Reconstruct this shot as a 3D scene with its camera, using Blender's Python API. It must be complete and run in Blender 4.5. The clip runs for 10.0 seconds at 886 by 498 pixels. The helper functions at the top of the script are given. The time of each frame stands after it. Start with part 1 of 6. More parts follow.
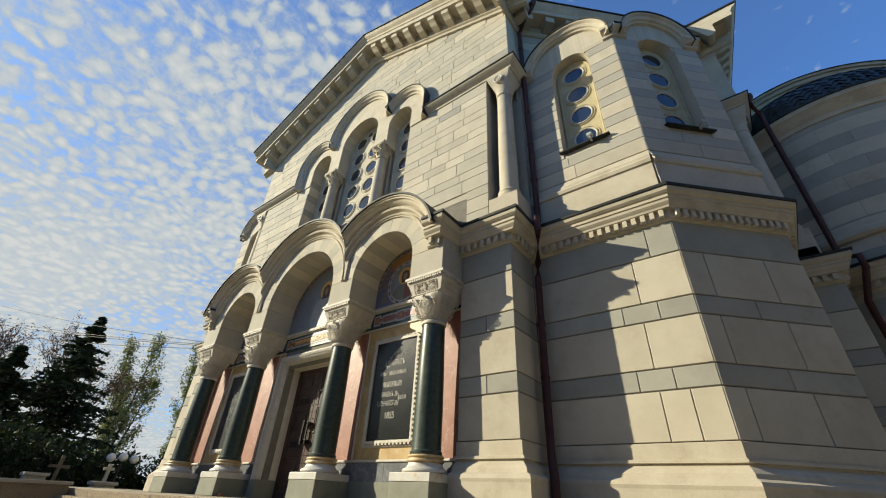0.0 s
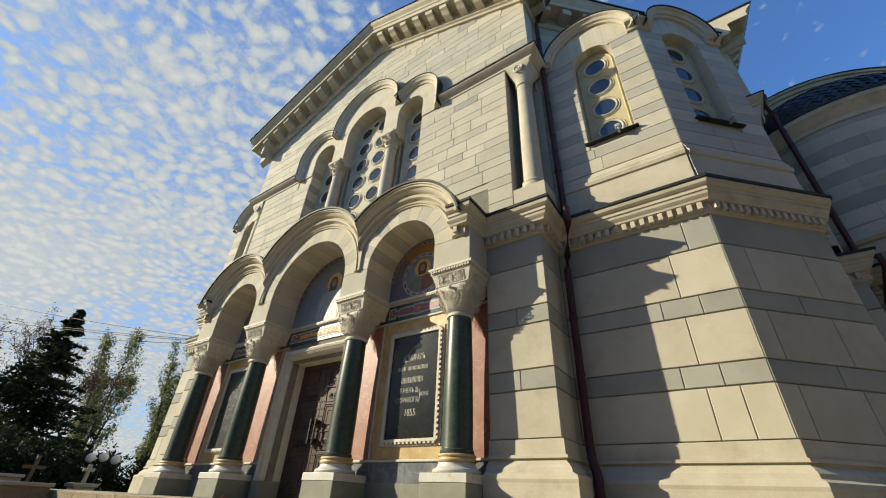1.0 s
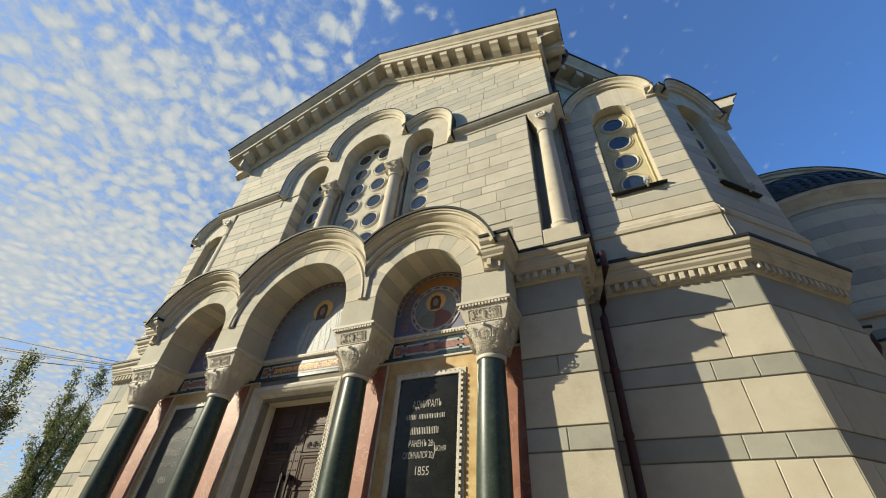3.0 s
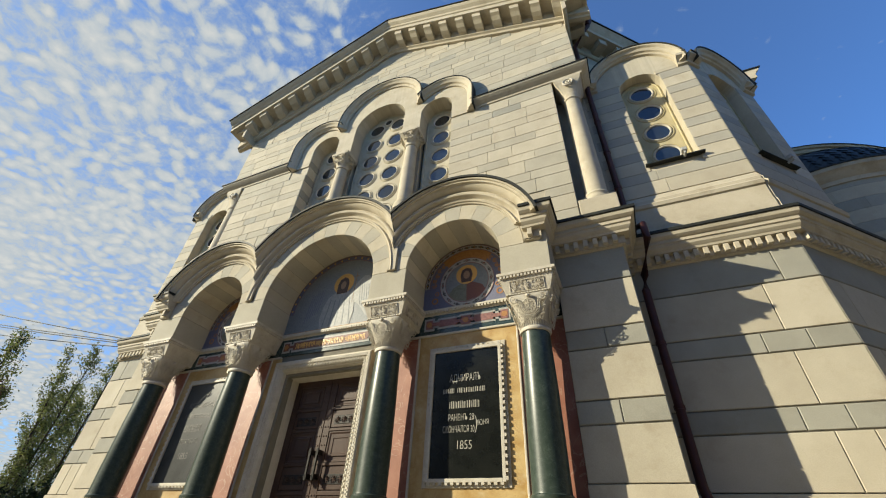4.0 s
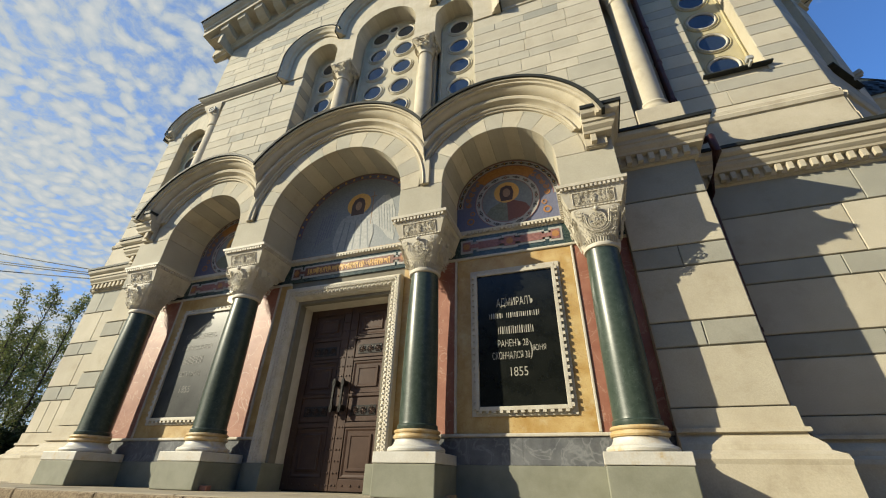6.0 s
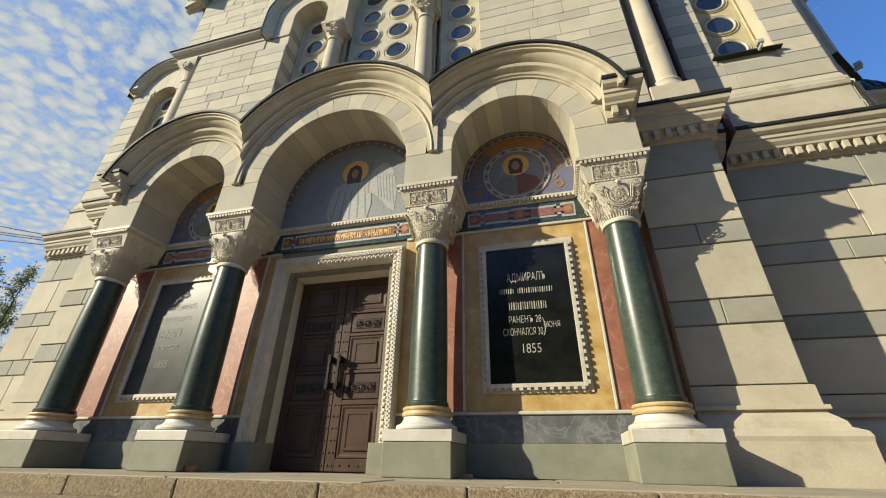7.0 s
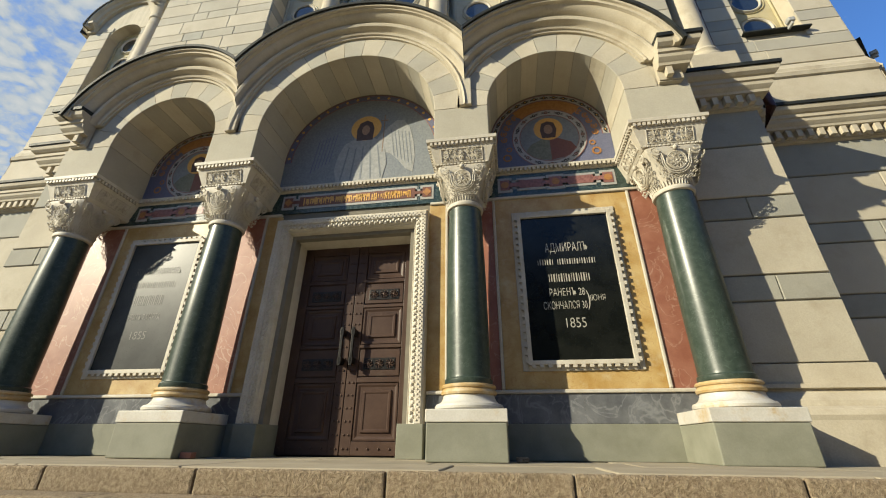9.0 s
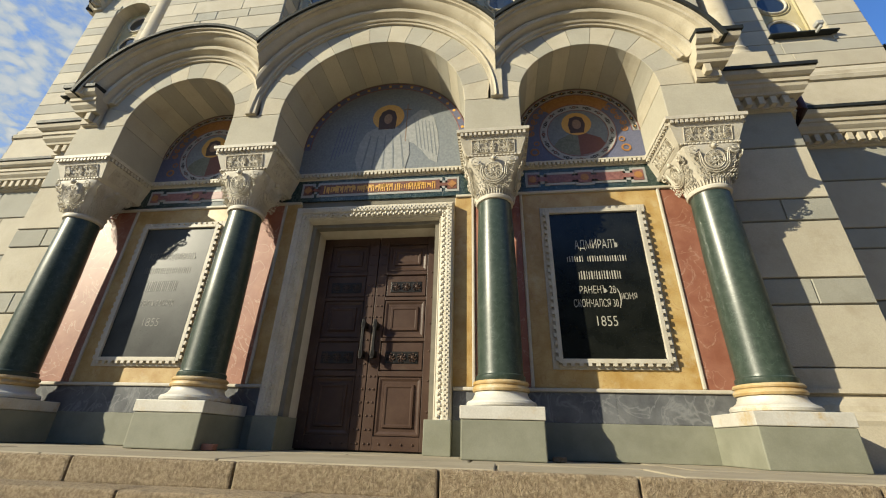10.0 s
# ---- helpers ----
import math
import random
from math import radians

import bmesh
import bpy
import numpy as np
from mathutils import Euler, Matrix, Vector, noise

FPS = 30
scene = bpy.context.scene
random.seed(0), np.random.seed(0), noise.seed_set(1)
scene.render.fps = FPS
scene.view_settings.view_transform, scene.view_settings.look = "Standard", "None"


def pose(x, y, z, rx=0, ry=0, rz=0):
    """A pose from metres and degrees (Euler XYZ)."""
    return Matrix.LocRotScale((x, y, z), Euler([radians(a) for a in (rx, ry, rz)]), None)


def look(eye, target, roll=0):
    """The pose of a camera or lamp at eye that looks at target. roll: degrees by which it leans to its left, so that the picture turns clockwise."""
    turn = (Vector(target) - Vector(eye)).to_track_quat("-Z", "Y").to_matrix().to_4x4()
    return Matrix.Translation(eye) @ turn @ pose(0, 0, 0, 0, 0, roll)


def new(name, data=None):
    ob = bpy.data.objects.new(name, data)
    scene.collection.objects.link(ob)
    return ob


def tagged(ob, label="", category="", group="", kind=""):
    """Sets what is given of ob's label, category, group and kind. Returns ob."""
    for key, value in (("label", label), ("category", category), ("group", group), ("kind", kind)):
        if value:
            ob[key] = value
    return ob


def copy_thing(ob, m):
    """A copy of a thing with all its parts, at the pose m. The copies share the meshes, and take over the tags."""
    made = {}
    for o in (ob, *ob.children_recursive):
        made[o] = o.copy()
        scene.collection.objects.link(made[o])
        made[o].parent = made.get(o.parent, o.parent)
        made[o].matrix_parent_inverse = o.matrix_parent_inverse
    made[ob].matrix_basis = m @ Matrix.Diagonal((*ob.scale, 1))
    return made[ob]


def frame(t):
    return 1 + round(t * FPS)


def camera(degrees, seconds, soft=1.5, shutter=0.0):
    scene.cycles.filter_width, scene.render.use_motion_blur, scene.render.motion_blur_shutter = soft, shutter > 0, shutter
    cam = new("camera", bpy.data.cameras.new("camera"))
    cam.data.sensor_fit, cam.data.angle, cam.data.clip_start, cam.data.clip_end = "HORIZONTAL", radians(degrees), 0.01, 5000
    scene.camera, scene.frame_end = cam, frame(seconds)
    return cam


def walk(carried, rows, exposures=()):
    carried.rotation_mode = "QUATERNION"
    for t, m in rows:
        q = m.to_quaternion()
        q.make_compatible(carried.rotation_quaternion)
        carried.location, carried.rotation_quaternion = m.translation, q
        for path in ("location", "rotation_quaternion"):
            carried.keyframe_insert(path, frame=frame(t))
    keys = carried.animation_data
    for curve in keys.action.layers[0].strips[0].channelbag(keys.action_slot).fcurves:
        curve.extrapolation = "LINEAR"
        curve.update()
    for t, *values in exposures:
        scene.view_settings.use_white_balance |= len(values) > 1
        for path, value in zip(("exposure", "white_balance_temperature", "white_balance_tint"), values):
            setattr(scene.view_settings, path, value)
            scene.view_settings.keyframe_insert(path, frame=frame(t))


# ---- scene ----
cam = camera(95.5, 10.0, soft=1.1)
PATH = [
    (0, (9.505, -6.44, 1.435), (8.452, -5.116, 2.502), 3.1),
    (0.5, (9.086, -6.533, 1.438), (8.056, -5.186, 2.499), 3.2),
    (1, (8.533, -6.567, 1.41), (7.547, -5.198, 2.485), 2.9),
    (1.5, (8.101, -6.565, 1.453), (7.191, -5.184, 2.579), 3.1),
    (2, (7.587, -6.567, 1.479), (6.776, -5.204, 2.696), 4.4),
    (2.5, (7.149, -6.613, 1.48), (6.412, -5.27, 2.766), 4.6),
    (4, (5.733, -6.597, 1.487), (5.059, -5.158, 2.701), 3.2),
    (4.5, (5.321, -6.49, 1.469), (4.595, -5.0, 2.588), 3.1),
    (5, (4.883, -6.309, 1.466), (4.156, -4.775, 2.523), 2.2),
    (5.5, (4.528, -6.14, 1.499), (3.861, -4.566, 2.536), 1.6),
    (7, (3.458, -5.79, 1.479), (3.0, -4.086, 2.42), 1.0),
    (7.5, (3.151, -5.723, 1.497), (2.746, -3.999, 2.426), 0.4),
    (8, (2.861, -5.615, 1.488), (2.505, -3.874, 2.405), 0.5),
    (8.5, (2.573, -5.507, 1.484), (2.262, -3.747, 2.381), 0.4),
    (9, (2.301, -5.354, 1.495), (2.023, -3.576, 2.368), 0.4),
    (9.5, (2.065, -5.21, 1.487), (1.8, -3.428, 2.356), 0.9),
    (10, (1.806, -5.279, 1.5), (1.56, -3.489, 2.358), 1.7),
]
walk(cam, [(t, look(eye, target, roll)) for t, eye, target, roll in PATH],
     exposures=[(0.0, 0.65, 7020, 4), (10.0, 0.65, 7020, 4)])

# ---- light ----
SUN = Vector((-1.54, -1.0, 0.86)).normalized()
sun = new("sun", bpy.data.lights.new("sun", "SUN"))
sun.data.energy, sun.data.angle, sun.data.color = 5.0, radians(0.5), (1.0, 0.93, 0.78)
sun.matrix_basis = look(SUN * 60, (0, 0, 0))
world = bpy.data.worlds.new("sky")
scene.world = world
world.use_nodes = True


def link_up(tree, kind, **inputs):
    """A node with its inputs set: a number or colour, or another node's output."""
    n = tree.nodes.new(kind)
    for key, value in inputs.items():
        if key == "p_operation":
            n.operation = value
            continue
        if key == "p_blend_type":
            n.blend_type = value
            continue
        i = int(key[1:])
        if isinstance(value, bpy.types.NodeSocket):
            tree.links.new(value, n.inputs[i])
        else:
            n.inputs[i].default_value = value
    return n


def sky_nodes():
    t = world.node_tree
    t.nodes.clear()
    sky = link_up(t, "ShaderNodeTexSky")
    sky.sky_type, sky.sun_disc = "NISHITA", False
    sky.sun_elevation, sky.sun_rotation = math.asin(SUN.z), math.atan2(SUN.x, SUN.y)
    sky.altitude, sky.air_density, sky.dust_density, sky.ozone_density = 100, 1.0, 0.4, 2.5
    co = link_up(t, "ShaderNodeTexCoord").outputs["Generated"]
    sep = link_up(t, "ShaderNodeSeparateXYZ", i0=co)
    up = link_up(t, "ShaderNodeMath", p_operation="ADD", i0=sep.outputs[2], i1=0.18).outputs[0]
    px = link_up(t, "ShaderNodeMath", p_operation="DIVIDE", i0=sep.outputs[0], i1=up).outputs[0]
    py = link_up(t, "ShaderNodeMath", p_operation="DIVIDE", i0=sep.outputs[1], i1=up).outputs[0]
    plane = link_up(t, "ShaderNodeCombineXYZ", i0=px, i1=py, i2=0.0).outputs[0]
    warp = link_up(t, "ShaderNodeTexNoise", i0=plane)
    warp.inputs["Scale"].default_value, warp.inputs["Detail"].default_value = 7.0, 5
    moved_plane = link_up(t, "ShaderNodeMixRGB", p_blend_type="ADD", i0=0.09, i1=plane, i2=warp.outputs["Color"]).outputs[0]
    cells = link_up(t, "ShaderNodeTexVoronoi", i0=moved_plane)
    cells.feature = "SMOOTH_F1"
    cells.inputs["Scale"].default_value, cells.inputs["Smoothness"].default_value = 27.0, 0.55
    puff = link_up(t, "ShaderNodeMapRange", i0=cells.outputs["Distance"], i1=0.05, i2=0.60, i3=0.31, i4=-0.33).outputs[0]
    fluff = link_up(t, "ShaderNodeTexNoise", i0=moved_plane)
    fluff.inputs["Scale"].default_value, fluff.inputs["Detail"].default_value, fluff.inputs["Roughness"].default_value = 40.0, 7.0, 0.62
    fields = link_up(t, "ShaderNodeTexNoise", i0=plane)
    fields.inputs["Scale"].default_value, fields.inputs["Detail"].default_value = 1.3, 3
    # the cloud field lies over the west and thins out to the north-east
    side = link_up(t, "ShaderNodeMath", p_operation="MULTIPLY_ADD", i0=sep.outputs[0], i1=-0.68, i2=-0.21).outputs[0]
    side = link_up(t, "ShaderNodeMath", p_operation="MULTIPLY_ADD", i0=sep.outputs[1], i1=-0.16, i2=side).outputs[0]
    low = link_up(t, "ShaderNodeMapRange", i0=sep.outputs[2], i1=0.05, i2=0.60, i3=0.10, i4=-0.02).outputs[0]
    a = link_up(t, "ShaderNodeMath", p_operation="ADD", i0=puff, i1=side).outputs[0]
    a = link_up(t, "ShaderNodeMath", p_operation="MULTIPLY_ADD", i0=fluff.outputs["Fac"], i1=0.95, i2=a).outputs[0]
    b = link_up(t, "ShaderNodeMath", p_operation="MULTIPLY_ADD", i0=fields.outputs["Fac"], i1=1.0, i2=a).outputs[0]
    c = link_up(t, "ShaderNodeMath", p_operation="ADD", i0=b, i1=low).outputs[0]
    cover = link_up(t, "ShaderNodeMapRange", i0=c, i1=0.62, i2=1.22, i3=0.03, i4=0.98)
    cover.interpolation_type = "SMOOTHSTEP"
    haze = link_up(t, "ShaderNodeMapRange", i0=sep.outputs[0], i1=-0.10, i2=-0.95, i3=0.05, i4=0.34).outputs[0]
    clear = link_up(t, "ShaderNodeMath", p_operation="SUBTRACT", i0=1.0, i1=cover.outputs[0]).outputs[0]
    veiled = link_up(t, "ShaderNodeMath", p_operation="MULTIPLY_ADD", i0=haze, i1=clear, i2=cover.outputs[0]).outputs[0]
    deep = link_up(t, "ShaderNodeMixRGB", p_blend_type="MULTIPLY", i0=1.0, i1=sky.outputs[0], i2=(0.40, 0.84, 1.45, 1)).outputs[0]
    blue = link_up(t, "ShaderNodeBackground", i0=deep, i1=0.115).outputs[0]
    shade = link_up(t, "ShaderNodeMapRange", i0=c, i1=0.9, i2=1.6, i3=0.0, i4=1.0).outputs[0]
    grey = link_up(t, "ShaderNodeMixRGB", i0=shade, i1=(0.62, 0.74, 0.92, 1), i2=(0.94, 0.97, 1.03, 1)).outputs[0]
    white = link_up(t, "ShaderNodeBackground", i0=grey, i1=0.44).outputs[0]
    mix = link_up(t, "ShaderNodeMixShader", i0=veiled, i1=blue, i2=white).outputs[0]
    link_up(t, "ShaderNodeOutputWorld", i0=mix)


sky_nodes()

# ---- materials ----


def rgba(c):
    return (*c, 1.0)


def material(name, c1, c2, rough=0.8, scale=6.0, fine=60.0, bump=0.15, spread=0.12, metal=0.0, stain=None, vein=None, coat=0.0, contrast=(0.35, 0.65), spec=0.5, thin=0.0):
    """A surface of two mixed tones, with fine grain, a spread of lightness from piece to piece, stains and veins."""
    m = bpy.data.materials.new(name)
    m.use_nodes = True
    t = m.node_tree
    bsdf = t.nodes["Principled BSDF"]
    pos = link_up(t, "ShaderNodeNewGeometry").outputs["Position"]
    rnd = link_up(t, "ShaderNodeObjectInfo").outputs["Random"]
    isl = link_up(t, "ShaderNodeNewGeometry").outputs["Random Per Island"]
    big = link_up(t, "ShaderNodeTexNoise", i0=pos)
    big.inputs["Scale"].default_value, big.inputs["Detail"].default_value, big.inputs["Roughness"].default_value = scale, 6, 0.6
    small = link_up(t, "ShaderNodeTexNoise", i0=pos)
    small.inputs["Scale"].default_value, small.inputs["Detail"].default_value = fine, 4
    fac = link_up(t, "ShaderNodeMapRange", i0=big.outputs["Fac"], i1=contrast[0], i2=contrast[1], i3=0.0, i4=1.0).outputs[0]
    col = link_up(t, "ShaderNodeMixRGB", i0=fac, i1=rgba(c1), i2=rgba(c2)).outputs[0]
    if vein:
        wave = link_up(t, "ShaderNodeTexNoise", i0=pos)
        wave.inputs["Scale"].default_value, wave.inputs["Detail"].default_value, wave.inputs["Distortion"].default_value = vein[1], 5, 1.6
        d = link_up(t, "ShaderNodeMath", p_operation="SUBTRACT", i0=wave.outputs["Fac"], i1=0.5).outputs[0]
        d = link_up(t, "ShaderNodeMath", p_operation="ABSOLUTE", i0=d).outputs[0]
        vf = link_up(t, "ShaderNodeMapRange", i0=d, i1=0.0, i2=vein[2], i3=vein[3], i4=0.0).outputs[0]
        col = link_up(t, "ShaderNodeMixRGB", i0=vf, i1=col, i2=rgba(vein[0])).outputs[0]
    if stain:
        st = link_up(t, "ShaderNodeTexNoise", i0=pos)
        st.inputs["Scale"].default_value, st.inputs["Detail"].default_value, st.inputs["Roughness"].default_value = stain[1], 8, 0.7
        sf = link_up(t, "ShaderNodeMapRange", i0=st.outputs["Fac"], i1=stain[2], i2=stain[2] + 0.16, i3=0.0, i4=stain[3]).outputs[0]
        col = link_up(t, "ShaderNodeMixRGB", i0=sf, i1=col, i2=rgba(stain[0])).outputs[0]
    mixr = link_up(t, "ShaderNodeMath", p_operation="ADD", i0=rnd, i1=isl).outputs[0]
    mixr = link_up(t, "ShaderNodeMath", p_operation="FRACT", i0=mixr).outputs[0]
    val = link_up(t, "ShaderNodeMapRange", i0=mixr, i1=0.0, i2=1.0, i3=1.0 - spread, i4=1.0 + spread).outputs[0]
    grain = link_up(t, "ShaderNodeMapRange", i0=small.outputs["Fac"], i1=0.3, i2=0.7, i3=0.93, i4=1.07).outputs[0]
    val = link_up(t, "ShaderNodeMath", p_operation="MULTIPLY", i0=val, i1=grain).outputs[0]
    hsv = link_up(t, "ShaderNodeHueSaturation", i2=val, i4=col)
    t.links.new(hsv.outputs[0], bsdf.inputs["Base Color"])
    rr = link_up(t, "ShaderNodeMapRange", i0=small.outputs["Fac"], i1=0.3, i2=0.7, i3=max(0.02, rough - 0.07), i4=min(1.0, rough + 0.07)).outputs[0]
    t.links.new(rr, bsdf.inputs["Roughness"])
    bsdf.inputs["Metallic"].default_value = metal
    bsdf.inputs["Specular IOR Level"].default_value = spec
    bsdf.inputs["Coat Weight"].default_value = coat
    if thin:
        tl = t.nodes.new("ShaderNodeBsdfTranslucent")
        t.links.new(hsv.outputs[0], tl.inputs[0])
        mixed = link_up(t, "ShaderNodeMixShader", i0=thin, i1=bsdf.outputs[0], i2=tl.outputs[0])
        t.links.new(mixed.outputs[0], t.nodes["Material Output"].inputs[0])
    if bump:
        hsum = link_up(t, "ShaderNodeMath", p_operation="MULTIPLY_ADD", i0=big.outputs["Fac"], i1=2.0, i2=small.outputs["Fac"]).outputs[0]
        bp = t.nodes.new("ShaderNodeBump")
        bp.inputs["Strength"].default_value, bp.inputs["Distance"].default_value = bump, 0.012
        t.links.new(hsum, bp.inputs["Height"])
        t.links.new(bp.outputs[0], bsdf.inputs["Normal"])
    return m


CREAM = material("cream_limestone", (0.396, 0.350, 0.264), (0.449, 0.403, 0.310), 0.85, 1.6, 70, 0.3, 0.09, stain=((0.277, 0.224, 0.145), 1.4, 0.55, 0.42))
GREY = material("grey_limestone", (0.264, 0.254, 0.211), (0.310, 0.297, 0.244), 0.85, 1.6, 70, 0.3, 0.09, stain=((0.191, 0.172, 0.132), 1.4, 0.55, 0.4))
PALE = material("pale_grey_cream_limestone", (0.343, 0.314, 0.244), (0.396, 0.363, 0.287), 0.85, 1.6, 70, 0.2, 0.06, stain=((0.277, 0.238, 0.172), 0.9, 0.60, 0.3))
MIDGREY = material("mid_grey_limestone", (0.310, 0.290, 0.238), (0.356, 0.333, 0.271), 0.85, 1.6, 70, 0.2, 0.06, stain=((0.251, 0.224, 0.172), 0.9, 0.60, 0.3))
JOINT = material("mortar", (0.145, 0.132, 0.102), (0.198, 0.178, 0.139), 0.95, 4, 90, 0.2, 0.0)
TRIM = material("moulded_limestone", (0.396, 0.343, 0.251), (0.462, 0.409, 0.310), 0.8, 2.2, 60, 0.15, 0.04, stain=((0.251, 0.205, 0.132), 1.6, 0.54, 0.5))
LEAD = material("dark_metal_flashing", (0.010, 0.011, 0.010), (0.024, 0.026, 0.021), 0.65, 5, 40, 0.1, 0.1, stain=((0.05, 0.06, 0.045), 3, 0.64, 0.4), spec=0.3)
MARBLE = material("carved_white_marble", (0.422, 0.376, 0.297), (0.502, 0.462, 0.383), 0.6, 5, 80, 0.15, 0.04, stain=((0.363, 0.304, 0.218), 3.0, 0.6, 0.4))
BASEMARBLE = material("ochre_stained_marble", (0.436, 0.409, 0.356), (0.502, 0.482, 0.436), 0.5, 4, 60, 0.08, 0.03, stain=((0.396, 0.264, 0.099), 3.5, 0.54, 0.75))
OCHRE = material("ochre_marble_ring", (0.383, 0.238, 0.079), (0.475, 0.383, 0.238), 0.5, 5, 60, 0.06, 0.03, stain=((0.488, 0.462, 0.396), 5.0, 0.55, 0.8))
SERPENT = material("dark_green_polished_marble", (0.024, 0.037, 0.028), (0.043, 0.058, 0.046), 0.34, 14, 120, 0.02, 0.03, vein=((0.09, 0.12, 0.095), 5, 0.014, 0.45), stain=((0.058, 0.075, 0.060), 7, 0.58, 0.5), spec=0.36)
REDMARBLE = material("red_marble", (0.238, 0.089, 0.056), (0.317, 0.139, 0.092), 0.5, 3.5, 70, 0.03, 0.05, vein=((0.449, 0.297, 0.224), 2.2, 0.012, 0.6))
YELLOW = material("yellow_marble", (0.343, 0.205, 0.059), (0.475, 0.343, 0.152), 0.45, 3.0, 70, 0.03, 0.06, vein=((0.297, 0.132, 0.046), 3.2, 0.014, 0.45), stain=((0.515, 0.436, 0.277), 3.5, 0.55, 0.6))
BLUEGREY = material("veined_grey_marble", (0.076, 0.079, 0.086), (0.149, 0.152, 0.155), 0.35, 3.0, 60, 0.03, 0.06, vein=((0.264, 0.271, 0.271), 2.4, 0.03, 0.5))
OLIVE = material("grey_green_stone", (0.165, 0.165, 0.122), (0.211, 0.211, 0.162), 0.75, 3.0, 90, 0.15, 0.06, stain=((0.086, 0.086, 0.059), 1.8, 0.6, 0.4))
BLACKSTONE = material("black_polished_stone", (0.005, 0.006, 0.005), (0.012, 0.013, 0.011), 0.22, 3, 80, 0.01, 0.0, stain=((0.05, 0.048, 0.04), 2.2, 0.70, 0.5), spec=0.28)
# west plaque's sky reflection put into colour: lighter black stone, darker letters
SHEENSTONE = material("black_stone_greyed_for_sky_sheen", (0.020, 0.021, 0.020), (0.036, 0.037, 0.035), 0.34, 3, 80, 0.02, 0.0, stain=((0.055, 0.055, 0.05), 2.0, 0.6, 0.4), spec=0.28)
SHEENLETTER = material("letters_dimmed_for_sky_sheen", (0.075, 0.072, 0.063), (0.11, 0.104, 0.09), 0.5, 30, 120, 0.05, 0.0)
LETTER = material("pale_inlaid_letters", (0.34, 0.32, 0.265), (0.42, 0.39, 0.33), 0.6, 30, 120, 0.05, 0.0)
DOORMETAL = material("brown_painted_metal", (0.047, 0.026, 0.019), (0.070, 0.042, 0.031), 0.45, 2.5, 50, 0.06, 0.05, stain=((0.088, 0.066, 0.050), 3.0, 0.62, 0.5), spec=0.2)
DARKMETAL = material("dark_iron", (0.012, 0.011, 0.011), (0.032, 0.030, 0.027), 0.4, 20, 80, 0.05, 0.1, metal=0.7)
PIPE = material("brown_painted_pipe", (0.042, 0.012, 0.009), (0.065, 0.020, 0.014), 0.5, 4, 60, 0.04, 0.05, spec=0.3)
GLASS = material("dark_window_glass", (0.010, 0.014, 0.024), (0.016, 0.024, 0.036), 0.05, 2, 10, 0.01, 0.3, spec=0.9)
PALETRACERY = material("pale_tracery_stone", (0.383, 0.337, 0.238), (0.436, 0.396, 0.297), 0.8, 3, 60, 0.15, 0.05)
TRACERY = material("yellowish_tracery_stone", (0.383, 0.323, 0.178), (0.436, 0.376, 0.231), 0.8, 3, 60, 0.15, 0.05)
GREENMOSAIC = material("dark_green_serpentine_band", (0.010, 0.024, 0.022), (0.040, 0.060, 0.052), 0.25, 12, 70, 0.03, 0.05, vein=((0.160, 0.192, 0.168), 9, 0.02, 0.5))
STEP = material("rough_aggregate_stone", (0.198, 0.142, 0.086), (0.370, 0.290, 0.191), 0.9, 40.0, 160, 1.0, 0.06, stain=((0.106, 0.086, 0.059), 6, 0.56, 0.6))
SLAB = material("pale_tan_floor_slab", (0.251, 0.211, 0.149), (0.304, 0.261, 0.188), 0.85, 2.5, 60, 0.15, 0.06, stain=((0.165, 0.139, 0.099), 1.5, 0.58, 0.4))
VOUS = material("greyish_arch_stone", (0.323, 0.300, 0.241), (0.370, 0.343, 0.277), 0.85, 1.6, 70, 0.2, 0.05)
PAVE = material("paving_stone", (0.31, 0.275, 0.215), (0.38, 0.34, 0.27), 0.9, 2.5, 90, 0.3, 0.07, stain=((0.22, 0.19, 0.15), 2, 0.58, 0.5))
TILE = material("dark_dome_shingle", (0.010, 0.014, 0.013), (0.024, 0.031, 0.029), 0.45, 8, 60, 0.05, 0.3, spec=0.35)
GOLD = material("gold_mosaic", (0.50, 0.25, 0.045), (0.64, 0.37, 0.09), 0.45, 90, 200, 0.2, 0.0)
MBLUE = material("lavender_blue_mosaic", (0.085, 0.092, 0.150), (0.135, 0.140, 0.205), 0.55, 70, 160, 0.12, 0.05)
MSKY = material("pale_blue_mosaic", (0.135, 0.151, 0.164), (0.192, 0.205, 0.209), 0.55, 30, 160, 0.12, 0.05)
MPALE = material("pale_grey_mosaic", (0.238, 0.244, 0.234), (0.317, 0.317, 0.300), 0.55, 18, 160, 0.12, 0.05)
MWHITE = material("white_mosaic", (0.279, 0.279, 0.260), (0.332, 0.327, 0.310), 0.55, 80, 160, 0.12, 0.05)
MRED = material("brick_red_mosaic", (0.112, 0.040, 0.023), (0.165, 0.063, 0.040), 0.55, 60, 160, 0.12, 0.05)
MGREEN = material("olive_grey_mosaic", (0.106, 0.109, 0.073), (0.172, 0.172, 0.125), 0.55, 40, 160, 0.12, 0.05)
MSKIN = material("tan_umber_mosaic", (0.19, 0.11, 0.06), (0.27, 0.165, 0.095), 0.55, 40, 160, 0.12, 0.05)
MPURPLE = material("dusty_rose_stone", (0.16, 0.062, 0.055), (0.27, 0.125, 0.105), 0.5, 25, 120, 0.1, 0.06, stain=((0.09, 0.05, 0.05), 12, 0.55, 0.6))
